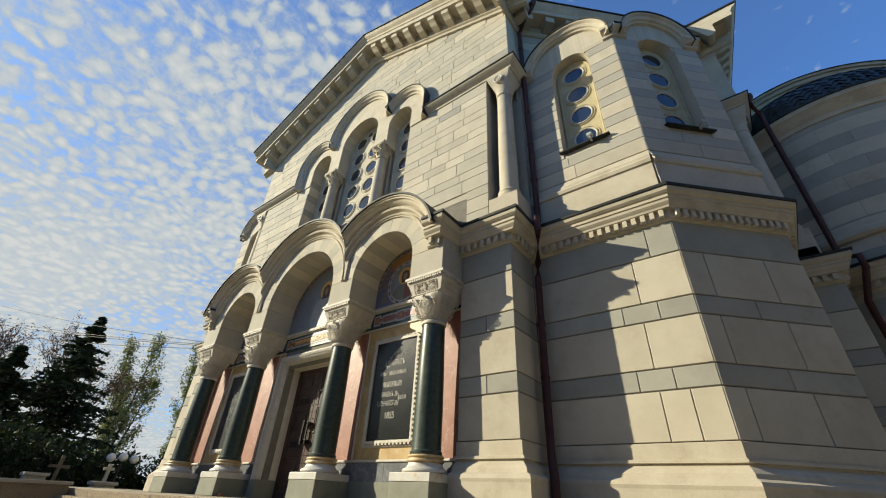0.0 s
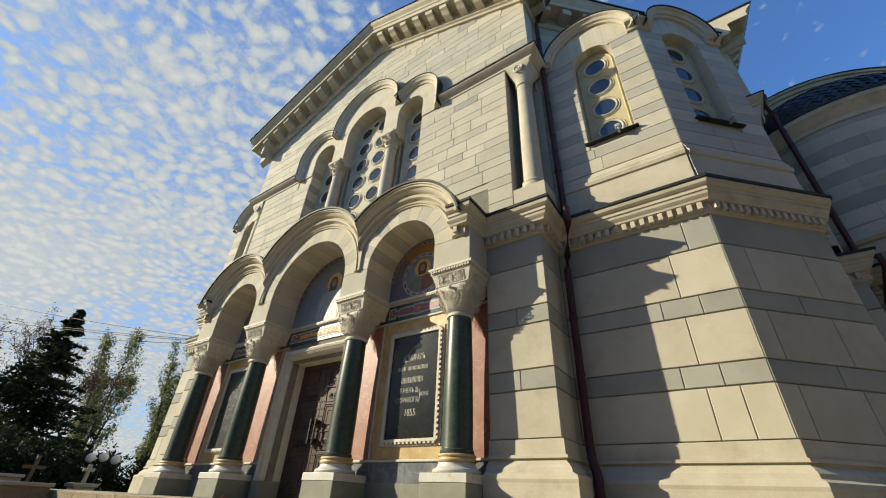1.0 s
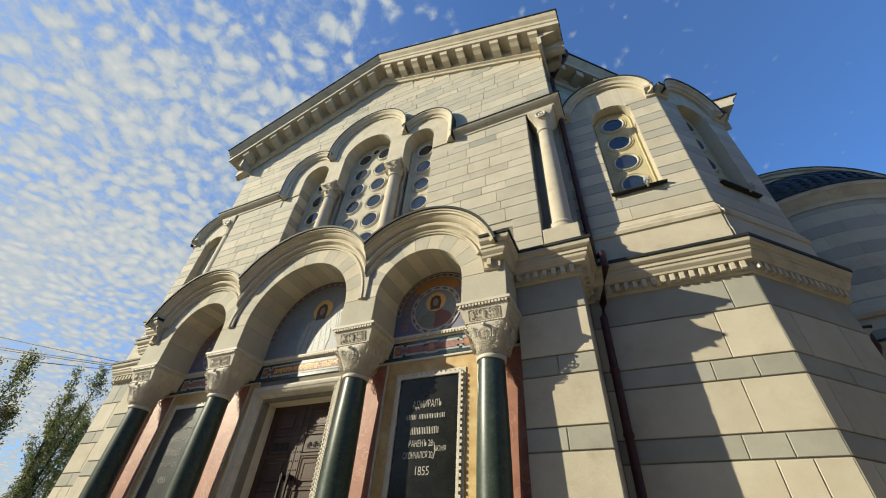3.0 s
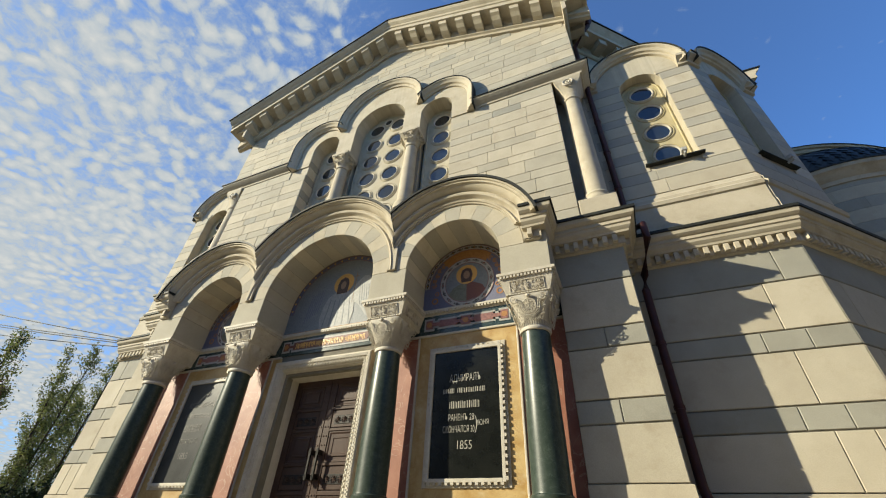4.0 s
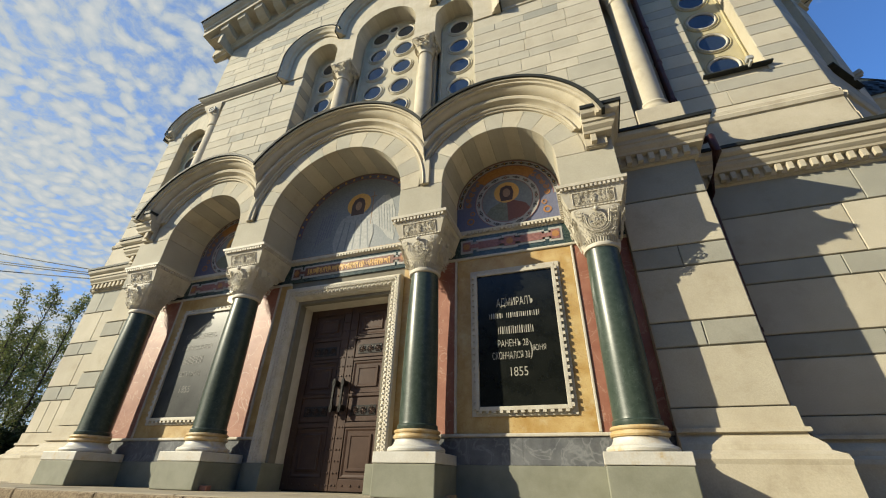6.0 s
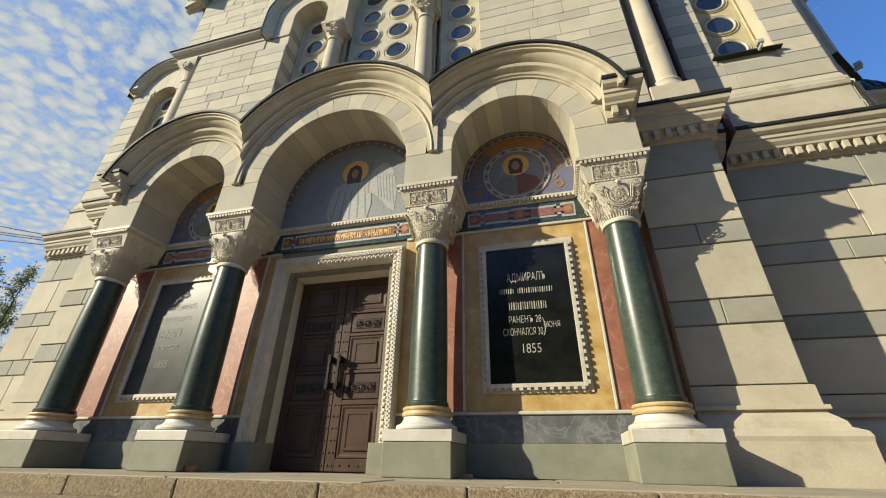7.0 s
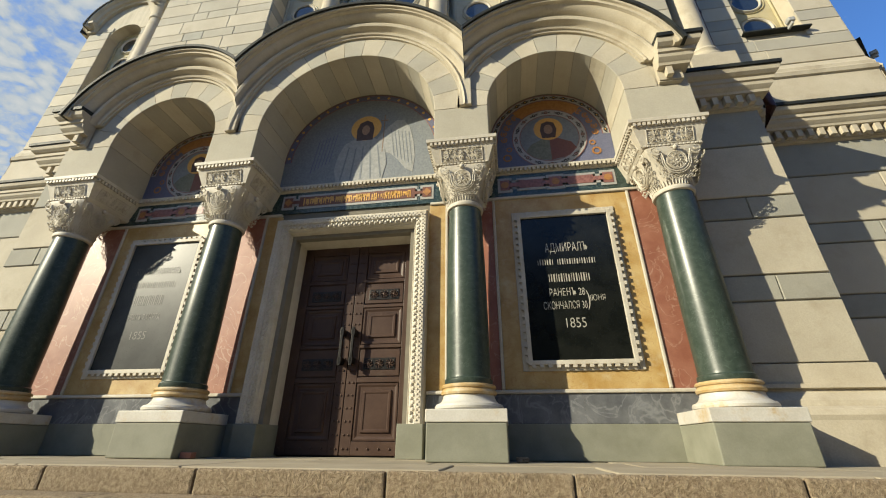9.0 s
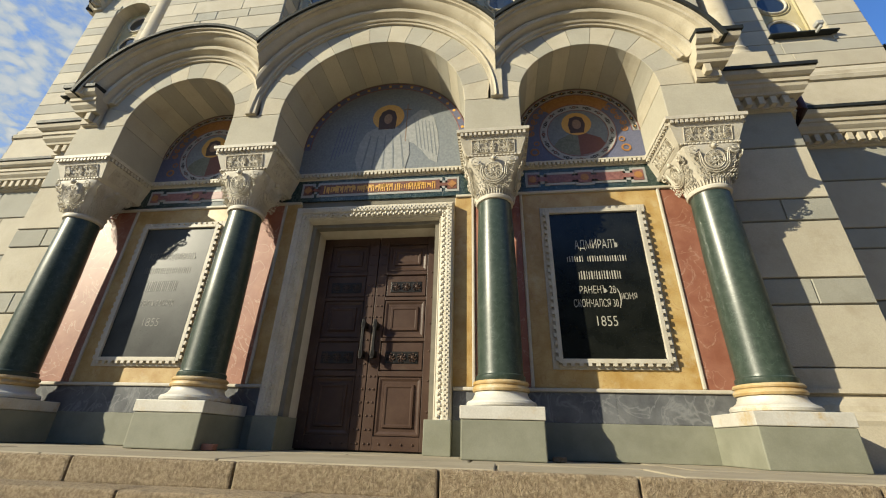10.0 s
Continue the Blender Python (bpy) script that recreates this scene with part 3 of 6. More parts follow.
def arm_front(m, main, tag):
    ins = 0.022
    w = wall_thing("wall_gable_" + tag, "gabled limestone church front of coursed cream and grey blocks")
    xs = {-5.68, 5.68, -5.05, 5.05, 0.0, -0.97, 0.97, -1.6, 1.6, -2.68, 2.68}
    for s in (1, -1):
        xs |= {s * v for v in arch_xs(2.14, 0.54, 16)}
    xs |= set(arch_xs(0.0, 0.97, 24))
    xs = sorted(xs)
    core = strip_wall(bmesh.new(), xs, window_low if main else (lambda x: 6.4), gable_top, ins, 0.62)
    strip_wall(core, [-2.68, 2.68], lambda x: 7.9, lambda x: 8.8, ins, 0.62)
    for s in (1, -1):
        e = sorted((s * 5.68, s * 6.45))
        strip_wall(core, e, lambda x: 12.1, gable_top, ins, 0.72)
        strip_wall(core, e, lambda x: 6.4, lambda x: 7.0, ins, 0.72)
    part("core", moved(core, m), CREAM if main else CREAM, w)
    z, k = 6.66, 0
    mi = m @ Matrix.Translation((0, ins, 0))
    upper = None
    while z < 18.2:
        h = 0.43 if k % 2 == 0 else 0.285
        z1 = z + h
        if upper is None and z > 12.0:
            upper = wall_thing("wall_pediment_" + tag, "coursed limestone pediment wall of cream and grey blocks")
        lim = min(5.68 if z1 < 12.15 else 6.45, (RIDGE - 1.2 - z) / SLOPE)
        inner = max(hood_reach(z), hood_reach(z1)) - (0.06 if z > 12.0 else 0.0) if main else 0.0
        if main and z < 7.85:
            inner = 5.05
        length = 1.15 if k % 2 == 0 else 0.72
        if lim > inner + 0.1:
            spans = [(-lim, -inner), (inner, lim)] if inner > 0.05 else [(-lim, lim)]
            for a, b in spans:
                if not main:
                    a, b = max(a, -6.45), min(b, -2.0)
                    if b - a < 0.1:
                        continue
                js = splits(a, b, length, rng, 0.3)
                for i, (p, q2) in enumerate(zip(js, js[1:])):
                    r = rng.random()
                    mat = (PALE if r < 0.3 else CREAM) if k % 2 == 0 else (GREY if r < 0.06 else PALE if r < 0.6 else CREAM)
                    block(upper or w, mi, p, q2, z, z1, mat, gap=0.0028)
        z = z1
        k += 1
    if main:
        for s in (1, -1):
            z, k = 8.8, 0
            while z < 12.8:
                h = 0.43 if k % 2 == 0 else 0.285
                mat = GREY if k % 2 else CREAM
                me = block_mesh(0.56, min(h, 12.84 - z) - 0.006, 0.012, mat)
                if s < 0:
                    mm = pose(-2.68, 0.025, z, 0, 0, 90)
                else:
                    mm = pose(2.68, 0.585, z, 0, 0, -90)
                place("block", me, w, m @ mm)
                z += h
                k += 1
    # raking cornice
    c = wall_thing("trim_raking_cornice_" + tag, "limestone gable cornice carried on block brackets")
    bm = loft(bmesh.new(), [[(x, y, RIDGE - SLOPE * abs(x) + dz) for y, dz in RAKE] for x in (-7.2, 0.0, 7.2)])
    part("moulding", moved(bm, m), TRIM, c)
    fl = loft(bmesh.new(), [[(x, y, RIDGE - SLOPE * abs(x) + dz) for y, dz in ((-0.99, 0.002), (-0.99, 0.05), (0.5, 0.07), (0.5, 0.002))] for x in (-7.24, 0.0, 7.24)])
    part("flashing", moved(fl, m), LEAD, c, "dark metal flashing")
    for s in (1, -1):
        bmm = bmesh.new()
        hw = 0.15
        ring = lambda x: [(x, -0.16, -0.84 - s * SLOPE * x), (x, -0.30, -0.84 - s * SLOPE * x), (x, -0.44, -0.80 - s * SLOPE * x), (x, -0.56, -0.72 - s * SLOPE * x), (x, -0.66, -0.68 - s * SLOPE * x), (x, -0.68, -0.50 - s * SLOPE * x), (x, -0.16, -0.50 - s * SLOPE * x)]
        loft(bmm, [ring(-hw), ring(hw)])
        bmesh.ops.recalc_face_normals(bmm, faces=bmm.faces)
        me = bpy.data.meshes.new("modillion")
        bmm.to_mesh(me)
        bmm.free()
        me.materials.append(TRIM)
        for i in range(10):
            x = s * (0.42 + 0.66 * i)
            place("bracket", me, c, m @ Matrix.Translation((x, 0, RIDGE - SLOPE * abs(x))))
    # eaves along the sides
    ez = RIDGE - SLOPE * 7.2
    eave = [(0.0, ez - 0.95), (0.07, ez - 0.93), (0.12, ez - 0.86), (0.12, ez - 0.5), (0.6, ez - 0.48), (0.6, ez - 0.3), (0.66, ez - 0.2), (0.74, ez - 0.04), (0.75, ez), (0.0, ez)]
    for path in ([(6.45, -0.55), (6.45, 0.9)], [(-6.45, 0.9), (-6.45, -0.55)]):
        e = wall_thing("trim_eaves_" + tag, "limestone eaves cornice on block brackets")
        part("moulding", moved(run(bmesh.new(), eave, path), m), TRIM, e)
        x0 = path[0][0]
        s = 1 if x0 > 0 else -1
        for i in range(1):
            b = boxed(min(x0 + s * 0.1, x0 + s * 0.55), max(x0 + s * 0.1, x0 + s * 0.55), 0.3 + i * 0.72, 0.6 + i * 0.72, ez - 0.78, ez - 0.49, 0.02)
            part("bracket", moved(b, m), TRIM, e)
    # body and roof
    b = wall_thing("wall_arm_" + tag, "limestone side walls of a church arm")
    body = boxed(-6.42, 6.42, 0.70, 1.4, 6.0, 15.6)
    box(body, -5.2, 5.2, 1.4, 11.0, 6.0, 15.6)
    part("side_wall", moved(body, m), CREAM, b)
    rf = tagged(new("roof_arm_" + tag), label="dark metal gable roof of a church arm", category="roof", kind="structure")
    bm = loft(bmesh.new(), [[(-7.2, y, ez - 0.02), (0, y, RIDGE - 0.02), (7.2, y, ez - 0.02), (6.4, y, ez - 0.4), (-6.4, y, ez - 0.4)] for y in (0.45, 11.0)])
    part("roof_sheet", moved(bm, m), LEAD, rf)
    # string course and window hoods
    st = wall_thing("trim_string_course_" + tag, "moulded limestone string course rising into arched hoods")
    prof = [(0.0, 12.06), (0.05, 12.08), (0.06, 12.14), (0.10, 12.17), (0.16, 12.22), (0.22, 12.28), (0.24, 12.33), (0.0, 12.33)]
    fpf = [(0.0, 12.333), (0.265, 12.333), (0.265, 12.36), (0.0, 12.39)]
    inner = 3.36 if main else 0.0
    paths = ([(inner, ins), (6.45, ins), (6.45, 0.9)], [(-6.45, 0.9), (-6.45, ins), (-inner, ins)])
    bm, bf = bmesh.new(), bmesh.new()
    for p in paths:
        run(bm, prof, p)
        run(bf, fpf, p)
    part("moulding", moved(bm, m), TRIM, st)
    part("flashing", moved(bf, m), LEAD, st, "dark metal flashing")
    hp = [(-0.20, ins), (-0.20, -0.06), (-0.14, -0.09), (-0.12, -0.15), (-0.06, -0.19), (-0.02, -0.24), (0.02, -0.25), (0.02, ins)]
    hf = [(0.022, ins), (0.022, -0.27), (0.05, -0.27), (0.06, ins)]
    if main:
        for cx, cz, r, d0, d1, lim in ((0, 13.75, 1.6, 13.45, 13.45, (-1.78, 1.78)), (2.35, 12.95, 1.05, None, 12.06, (1.5, 9)), (-2.35, 12.95, 1.05, 12.06, None, (-9, -1.5))):
            for nm, pf, mat in (("hood", hp, TRIM), ("hood_flashing", hf, LEAD)):
                pts, nor = hood_path(cx, cz, r, d0, d1, 32)
                keep = [i for i, (x, zz) in enumerate(pts) if lim[0] <= x <= lim[1] and (cx == 0 or math.hypot(x, zz - 13.75) > 1.42 or zz < 13.0)]
                bmh = face_sweep(bmesh.new(), pf, [pts[i] for i in keep], [nor[i] for i in keep])
                part(nm, moved(bmh, m), mat, st)
        # smooth surrounds between openings and hoods
        sx = sorted(set(v for v in xs if abs(v) <= 2.68) | {-3.3, 3.3} | {s * v for s in (1, -1) for v in arch_xs(2.35, 0.95, 14)} | set(arch_xs(0, 1.5, 24)))

        def sur_low(x):
            return window_low(x) if abs(x) < 2.68 else 12.06

        def sur_top(x):
            t = arch_z(x, 0, 1.5, 13.75) if abs(x) < 1.5 else 0
            u = arch_z(abs(x), 2.35, 0.95, 12.95) if 1.4 <= abs(x) <= 3.3 else 0
            return max(t, u, 12.07)

        part("window_surround", moved(strip_wall(bmesh.new(), sx, sur_low, sur_top, -0.012, ins), m), TRIM, w, "smooth dressed limestone")
    # corner shafts in their notches
    for s in (1, -1):
        if not main and s > 0:
            continue
        cl = base("corner_column", label="engaged limestone corner column with a carved capital", category="column", group="corner columns of the church")
        cl.matrix_basis = m @ Matrix.Translation((s * 6.09, 0.30, 6.63))
        a, b2 = sorted((s * 5.70, s * 6.45))
        part("pedestal", moved(box(bmesh.new(), a, b2, -0.02, 0.68, 6.6, 7.52, 0.015), m), TRIM, cl)
        bs = lathe(bmesh.new(), [(0.31, 7.5), (0.32, 7.54), (0.31, 7.60), (0.27, 7.63), (0.26, 7.68), (0.28, 7.72), (0.27, 7.76), (0.235, 7.79)], s * 6.09, 0.30, 0, 28)
        part("base", moved(bs, m), TRIM, cl, smooth=True)
        part("shaft", moved(lathe(bmesh.new(), [(0.235, 7.78), (0.23, 9.0), (0.205, 11.25), (0.235, 11.28), (0.235, 11.34), (0.205, 11.36)], s * 6.09, 0.30, 0, 32), m), TRIM, cl, smooth=True)
        n = 32
        rings = []
        for r, z, sq in ((0.205, 11.34, 0), (0.23, 11.5, 0.15), (0.28, 11.7, 0.5), (0.34, 11.9, 0.9), (0.36, 12.0, 1.0), (0.36, 12.08, 1.0)):
            ring = []
            for k in range(n):
                an = 2 * math.pi * k / n
                cc, ss = math.cos(an), math.sin(an)
                f = 1 / max(abs(cc), abs(ss))
                rr = r * ((1 - sq) + sq * f)
                ring.append((s * 6.09 + rr * cc, 0.30 + rr * ss, z))
            rings.append(ring)
        cap = part("capital", moved(loft(bmesh.new(), rings), m), TRIM, cl)
        part("rosette", moved(ring_bm(s * 6.09, 11.82, -0.035, 0.10, 0.15, 20, 0.03), m), MARBLE, cap, "carved rosette")
        part("rosette", moved(ring_bm(s * 6.09, 11.82, -0.03, 0.02, 0.07, 12, 0.03), m), MARBLE, cap)


arm_front(Matrix.Identity(4), True, "south")
arm_front(pose(S, S, 0, 0, 0, 90), False, "east")
arm_w = wall_thing("wall_arm_west", "plain limestone side arm of the church")
part("side_wall", boxed(-S, -2.0, S - 6.4, S + 6.4, 0.0, 15.3), CREAM, arm_w)

# ---- the porch ----
ARCHES = [(0.0, 1.45, 1.86, 2.28), (3.22, 0.97, 1.36, 1.80), (-3.22, 0.97, 1.36, 1.80)]
SPRING = 6.06
FRONT = -0.85


def wedge(cx, r0, r1, a0, a1, y0, y1, gap=0.004):
    bm = bmesh.new()
    rings = []
    for k in range(4):
        a = radians(a0 + (a1 - a0) * k / 3)
        g0, g1 = 0, 0
        rings.append([(cx + r * math.cos(a), y, SPRING + r * math.sin(a)) for r, y in ((r0, y1), (r0, y0 + 0.006), (r0 + 0.006, y0), (r1, y0), (r1, y1))])
    return loft(bm, rings)


for cx, r0, r1, r2 in ARCHES:
    w = wall_thing("wall_porch_arch", "round porch arch of alternating cream and grey stones")
    n = 15 if cx == 0 else 11
    for k in range(n):
        g = math.degrees(0.004 / r1)
        a0, a1 = 180 * k / n + g, 180 * (k + 1) / n - g
        part("voussoir", wedge(cx, r0, r1 + 0.06, a0, a1, FRONT, 0.02), VOUS if k % 2 else CREAM, w)
    bm = arc_sweep(bmesh.new(), [(r0 + 0.008, 0.02), (r0 + 0.008, FRONT + 0.012), (r1 + 0.02, FRONT + 0.012), (r1 + 0.02, 0.02)], cx, SPRING, 0, 180, 40)
    part("joint_mortar", bm, JOINT, w)
    t = wall_thing("trim_porch_hood", "moulded limestone hood over a porch arch with dark flashing")
    d = r2 - r1
    prof = [(r1, 0.03), (r1, -0.885), (r1 + 0.035, -0.89), (r1 + 0.04, -0.915), (r1 + 0.065, -0.93), (r1 + 0.085, -0.915), (r1 + 0.09, -0.895), (r1 + 0.115, -0.895), (r1 + 0.14, -0.92), (r1 + 0.15, -0.97), (r1 + 0.16, -0.99), (r1 + 0.20, -1.005), (r1 + 0.235, -0.99), (r1 + 0.24, -0.965), (r1 + 0.26, -0.965), (r1 + 0.28, -1.03), (r1 + 0.32, -1.09), (r1 + 0.355, -1.11), (r1 + 0.36, -1.16), (r1 + d - 0.04, -1.165), (r1 + d - 0.035, -1.20), (r2, -1.20), (r2, 0.03)]
    fl = [(r2 + 0.003, 0.03), (r2 + 0.003, -1.235), (r2 + 0.05, -1.24), (r2 + 0.07, 0.03)]
    for nm, pf, mat in (("moulding", prof, TRIM), ("flashing", fl, LEAD)):
        bm = arc_sweep(bmesh.new(), pf, cx, SPRING, 0, 180, 56)
        # neighbouring hoods meet in upright valleys
        cut = []
        if cx >= 0:
            cut.append((1.924, 1) if cx == 0 else (1.936, -1))
        if cx <= 0:
            cut.append((-1.924, -1) if cx == 0 else (-1.936, 1))
        for x0, way in cut:
            bmesh.ops.bisect_plane(bm, geom=bm.verts[:] + bm.edges[:] + bm.faces[:], plane_co=(x0, 0, 0), plane_no=(way, 0, 0), clear_outer=True)
            bmesh.ops.holes_fill(bm, edges=[e for e in bm.edges if e.is_boundary], sides=0)
        if cx:
            # the outer foot ends on the cornice
            s = 1 if cx > 0 else -1
            low = [v for v in bm.verts if v.co.z < SPRING + 0.46 and (v.co.x - cx) * s > 0]
            for v in low:
                rr = math.hypot(v.co.x - cx, v.co.z - SPRING)
                v.co.z = SPRING + 0.46
                v.co.x = cx + s * math.sqrt(max(rr * rr - 0.46 ** 2, 0.01))
        part(nm, bm, mat, t, "dark metal flashing" if nm == "flashing" else "", smooth=True)

porch = wall_thing("wall_porch", "smooth limestone piers of the church porch")
for a, b in ((1.45, 2.25), (4.19, 5.06)):
    for s in (1, -1):
        x0, x1 = sorted((s * a, s * b))
        part("block", boxed(x0, x1, FRONT + 0.002, 0.3, 5.45, SPRING - 0.002, 0.008), PALE, porch)
for s in (1, -1):
    x0, x1 = sorted((s * 4.5, s * 5.05))
    part("block", boxed(x0, x1, FRONT + 0.012, 0.3, SPRING, 6.6, 0.005), CREAM, porch)
    x0, x1 = sorted((s * 1.62, s * 2.20))
    part("block", boxed(x0, x1, FRONT + 0.03, 0.3, SPRING, 7.25, 0.005), CREAM, porch)
    x0, x1 = sorted((s * 1.84, s * 2.02))
    part("block", boxed(x0, x1, FRONT - 0.055, FRONT + 0.1, SPRING + 0.002, 6.62, 0.01), CREAM, porch)
    # short lengths of cornice at the porch's outer corners
    c = wall_thing("trim_porch_cornice", "short return of dentilled limestone cornice at the porch corner")
    path = [(4.66, FRONT), (4.92, FRONT), (4.92, -0.15)] if s > 0 else [(-4.92, -0.15), (-4.92, FRONT), (-4.66, FRONT)]
    part("moulding", run(bmesh.new(), CORNICE, path), TRIM, c)
    part("flashing", run(bmesh.new(), FLASH, path), LEAD, c, "dark metal flashing")
    dentils(c, path, 0.06, 6.12, 6.265, d=0.08, skip=0.02)

# the inner wall behind the columns, with the door's opening
inner = wall_thing("wall_porch_inner", "inner porch wall faced with coloured marble")
bm = bmesh.new()
box(bm, -5.05, -0.95, 0.03, 0.5, 0.0, 8.0)
box(bm, 0.95, 5.05, 0.03, 0.5, 0.0, 8.0)
box(bm, -0.95, 0.95, 0.03, 0.5, 4.47, 8.0)
part("core", bm, JOINT, inner)


def panel(name, x0, x1, z0, z1, y, mat, label="", d=0.03, bevel=0.004):
    return part(name, boxed(x0, x1, y, y + d, z0, z1, bevel), mat, inner, label)


for s in (1, -1):
    def side(a, b):
        return sorted((s * a, s * b))
    for (a, b), (z0, z1), y, mat, nm, lab in (
            ((1.26, 5.06), (FLOOR, 1.72), -0.02, OLIVE, "base_course", "grey-green stone base course"),
            ((1.26, 3.2), (1.722, 2.06), -0.005, BLUEGREY, "dado", "veined blue-grey marble dado"),
            ((3.2, 5.06), (1.722, 2.06), -0.004, BLUEGREY, "dado", "veined blue-grey marble dado"),
            ((1.25, 1.50), (2.11, 4.90), 0.0, YELLOW, "yellow_panel", "mottled yellow marble panel"),
            ((1.545, 2.225), (2.11, 4.90), 0.002, REDMARBLE, "red_panel", "brick-red marble panel"),
            ((2.27, 4.19), (2.11, 4.90), 0.0, YELLOW, "yellow_panel", "mottled yellow marble panel"),
            ((4.235, 5.06), (2.11, 4.90), 0.002, REDMARBLE, "red_panel", "brick-red marble panel"),
            ((1.05, 5.06), (4.95, 5.36), 0.0, GREENMOSAIC, "green_band", "dark green veined stone band")):
        x0, x1 = side(a, b)
        panel(nm, x0, x1, z0, z1, y, mat, lab)
    for (a, b), (z0, z1), d in (((1.26, 5.06), (2.062, 2.108), 0.03), ((1.502, 1.543), (2.11, 4.90), 0.022), ((2.227, 2.268), (2.11, 4.90), 0.022), ((4.192, 4.233), (2.11, 4.90), 0.022), ((1.26, 5.06), (4.902, 4.948), 0.03)):
        x0, x1 = side(a, b)
        part("fillet", boxed(x0, x1, -d, 0.03, z0, z1, 0.012), MARBLE, inner, "white marble fillet")
panel("green_band", -1.05, 1.05, 4.95, 5.36, 0.0, GREENMOSAIC, "dark green veined stone band")

# white impost cornice over the band, with fine dentils
imp = wall_thing("trim_impost", "white marble impost moulding with fine dentils")
bm = run(bmesh.new(), [(0, 5.36), (0.03, 5.36), (0.035, 5.385), (0.05, 5.39), (0.05, 5.43), (0.10, 5.435), (0.10, 5.465), (0, 5.47)], [(-5.0, 0.03), (5.0, 0.03)])
part("moulding", bm, MARBLE, imp)
me = bpy.data.meshes.new("dentil")
bm = boxed(-0.02, 0.02, -0.055, 0.0, 5.39, 5.433)
bm.to_mesh(me)
bm.free()
me.materials.append(MARBLE)
x = -4.15
while x < 4.2:
    if abs(x) < 1.35 or 2.3 < abs(x) < 4.15:
        place("dentil", me, imp, Matrix.Translation((x, -0.015, 0)))
    x += 0.066

# columns of the porch


def square_ring(cx, cy, z, hx, y0, y1, n=8):
    pts = []
    for k in range(n):
        pts.append((cx - hx + 2 * hx * k / n, y0, z))
    for k in range(n):
        pts.append((cx + hx, y0 + (y1 - y0) * k / n, z))
    for k in range(n):
        pts.append((cx + hx - 2 * hx * k / n, y1, z))
    for k in range(n):
        pts.append((cx - hx, y1 - (y1 - y0) * k / n, z))
    return pts


CY = -0.46


def porch_column(x):
    c = base("porch_column", x, CY, FLOOR, label="polished dark green marble column with a carved white capital", category="column", group="columns of the porch")
    part("pedestal", boxed(x - 0.42, x + 0.42, -0.86, 0.0, FLOOR, 1.70, 0.012), OLIVE, c, "grey-green stone pedestal")
    part("plinth", boxed(x - 0.43, x + 0.43, -0.87, -0.03, 1.702, 1.83, 0.008), BASEMARBLE, c, "white marble slab")
    prof = [(0.36, 1.828), (0.385, 1.845), (0.39, 1.87), (0.375, 1.895), (0.345, 1.905), (0.315, 1.93), (0.295, 1.97), (0.295, 1.99), (0.312, 1.997), (0.322, 2.02), (0.312, 2.045), (0.298, 2.05), (0.298, 2.06), (0.312, 2.07), (0.316, 2.085), (0.305, 2.105), (0.28, 2.11)]
    part("base", lathe(bmesh.new(), prof[:9], x, CY, 0, 40), BASEMARBLE, c, "white marble base stained ochre", smooth=True)
    part("base_ring", lathe(bmesh.new(), prof[7:], x, CY, 0, 40), OCHRE, c, "ochre marble ring", smooth=True)
    prof = [(0.275, 2.11), (0.28, 2.13), (0.278, 2.165), (0.262, 2.18), (0.258, 2.21), (0.258, 2.8), (0.248, 3.6), (0.226, 4.42), (0.226, 4.45)]
    part("shaft", lathe(bmesh.new(), prof, x, CY, 0, 48), SERPENT, c, "polished dark green marble shaft", smooth=True)
    prof = [(0.226, 4.43), (0.25, 4.44), (0.26, 4.47), (0.25, 4.50), (0.235, 4.51)]
    cap = part("capital", capital_bell(x), MARBLE, c, "densely carved white marble capital", smooth=True)
    part("necking", lathe(bmesh.new(), prof, x, CY, 0, 40), MARBLE, cap, smooth=True)
    capital_carving(x, cap)
    impost(x, c)
    return c


def capital_bell(x):
    rings = []
    n = 10
    for r, z, sq in ((0.23, 4.505, 0.0), (0.25, 4.58, 0.1), (0.275, 4.70, 0.3), (0.31, 4.82, 0.55), (0.345, 4.94, 0.85), (0.355, 5.0, 1.0), (0.355, 5.02, 1.0)):
        ring = []
        for k in range(40):
            an = 2 * math.pi * k / 40
            cc, ss = math.cos(an), math.sin(an)
            f = 1 / max(abs(cc), abs(ss))
            rr = r * ((1 - sq) + sq * min(f, 1.32))
            ring.append((x + rr * cc, CY + rr * ss, z))
        rings.append(ring)
    return loft(bmesh.new(), rings)


def blob(bm, cx, cy, cz, rx, ry, rz, seg=8):
    r = bmesh.ops.create_uvsphere(bm, u_segments=seg, v_segments=max(4, seg - 2), radius=1.0)
    bmesh.ops.scale(bm, vec=(rx, ry, rz), verts=r["verts"])
    bmesh.ops.translate(bm, vec=(cx, cy, cz), verts=r["verts"])


def tube(bm, pts, r0, r1=None, n=6):
    """A round bar through points, tapering from r0 to r1."""
    r1 = r0 if r1 is None else r1
    rings = []
    pts = [Vector(p) for p in pts]
    for i, p in enumerate(pts):
        d = (pts[min(i + 1, len(pts) - 1)] - pts[max(i - 1, 0)]).normalized()
        u = d.orthogonal().normalized() if abs(d.z) > 0.9 else d.cross(Vector((0, 0, 1))).normalized()
        v = d.cross(u)
        r = r0 + (r1 - r0) * i / max(1, len(pts) - 1)
        rings.append([p + u * (r * math.cos(2 * math.pi * k / n)) + v * (r * math.sin(2 * math.pi * k / n)) for k in range(n)])
    return loft(bm, rings)


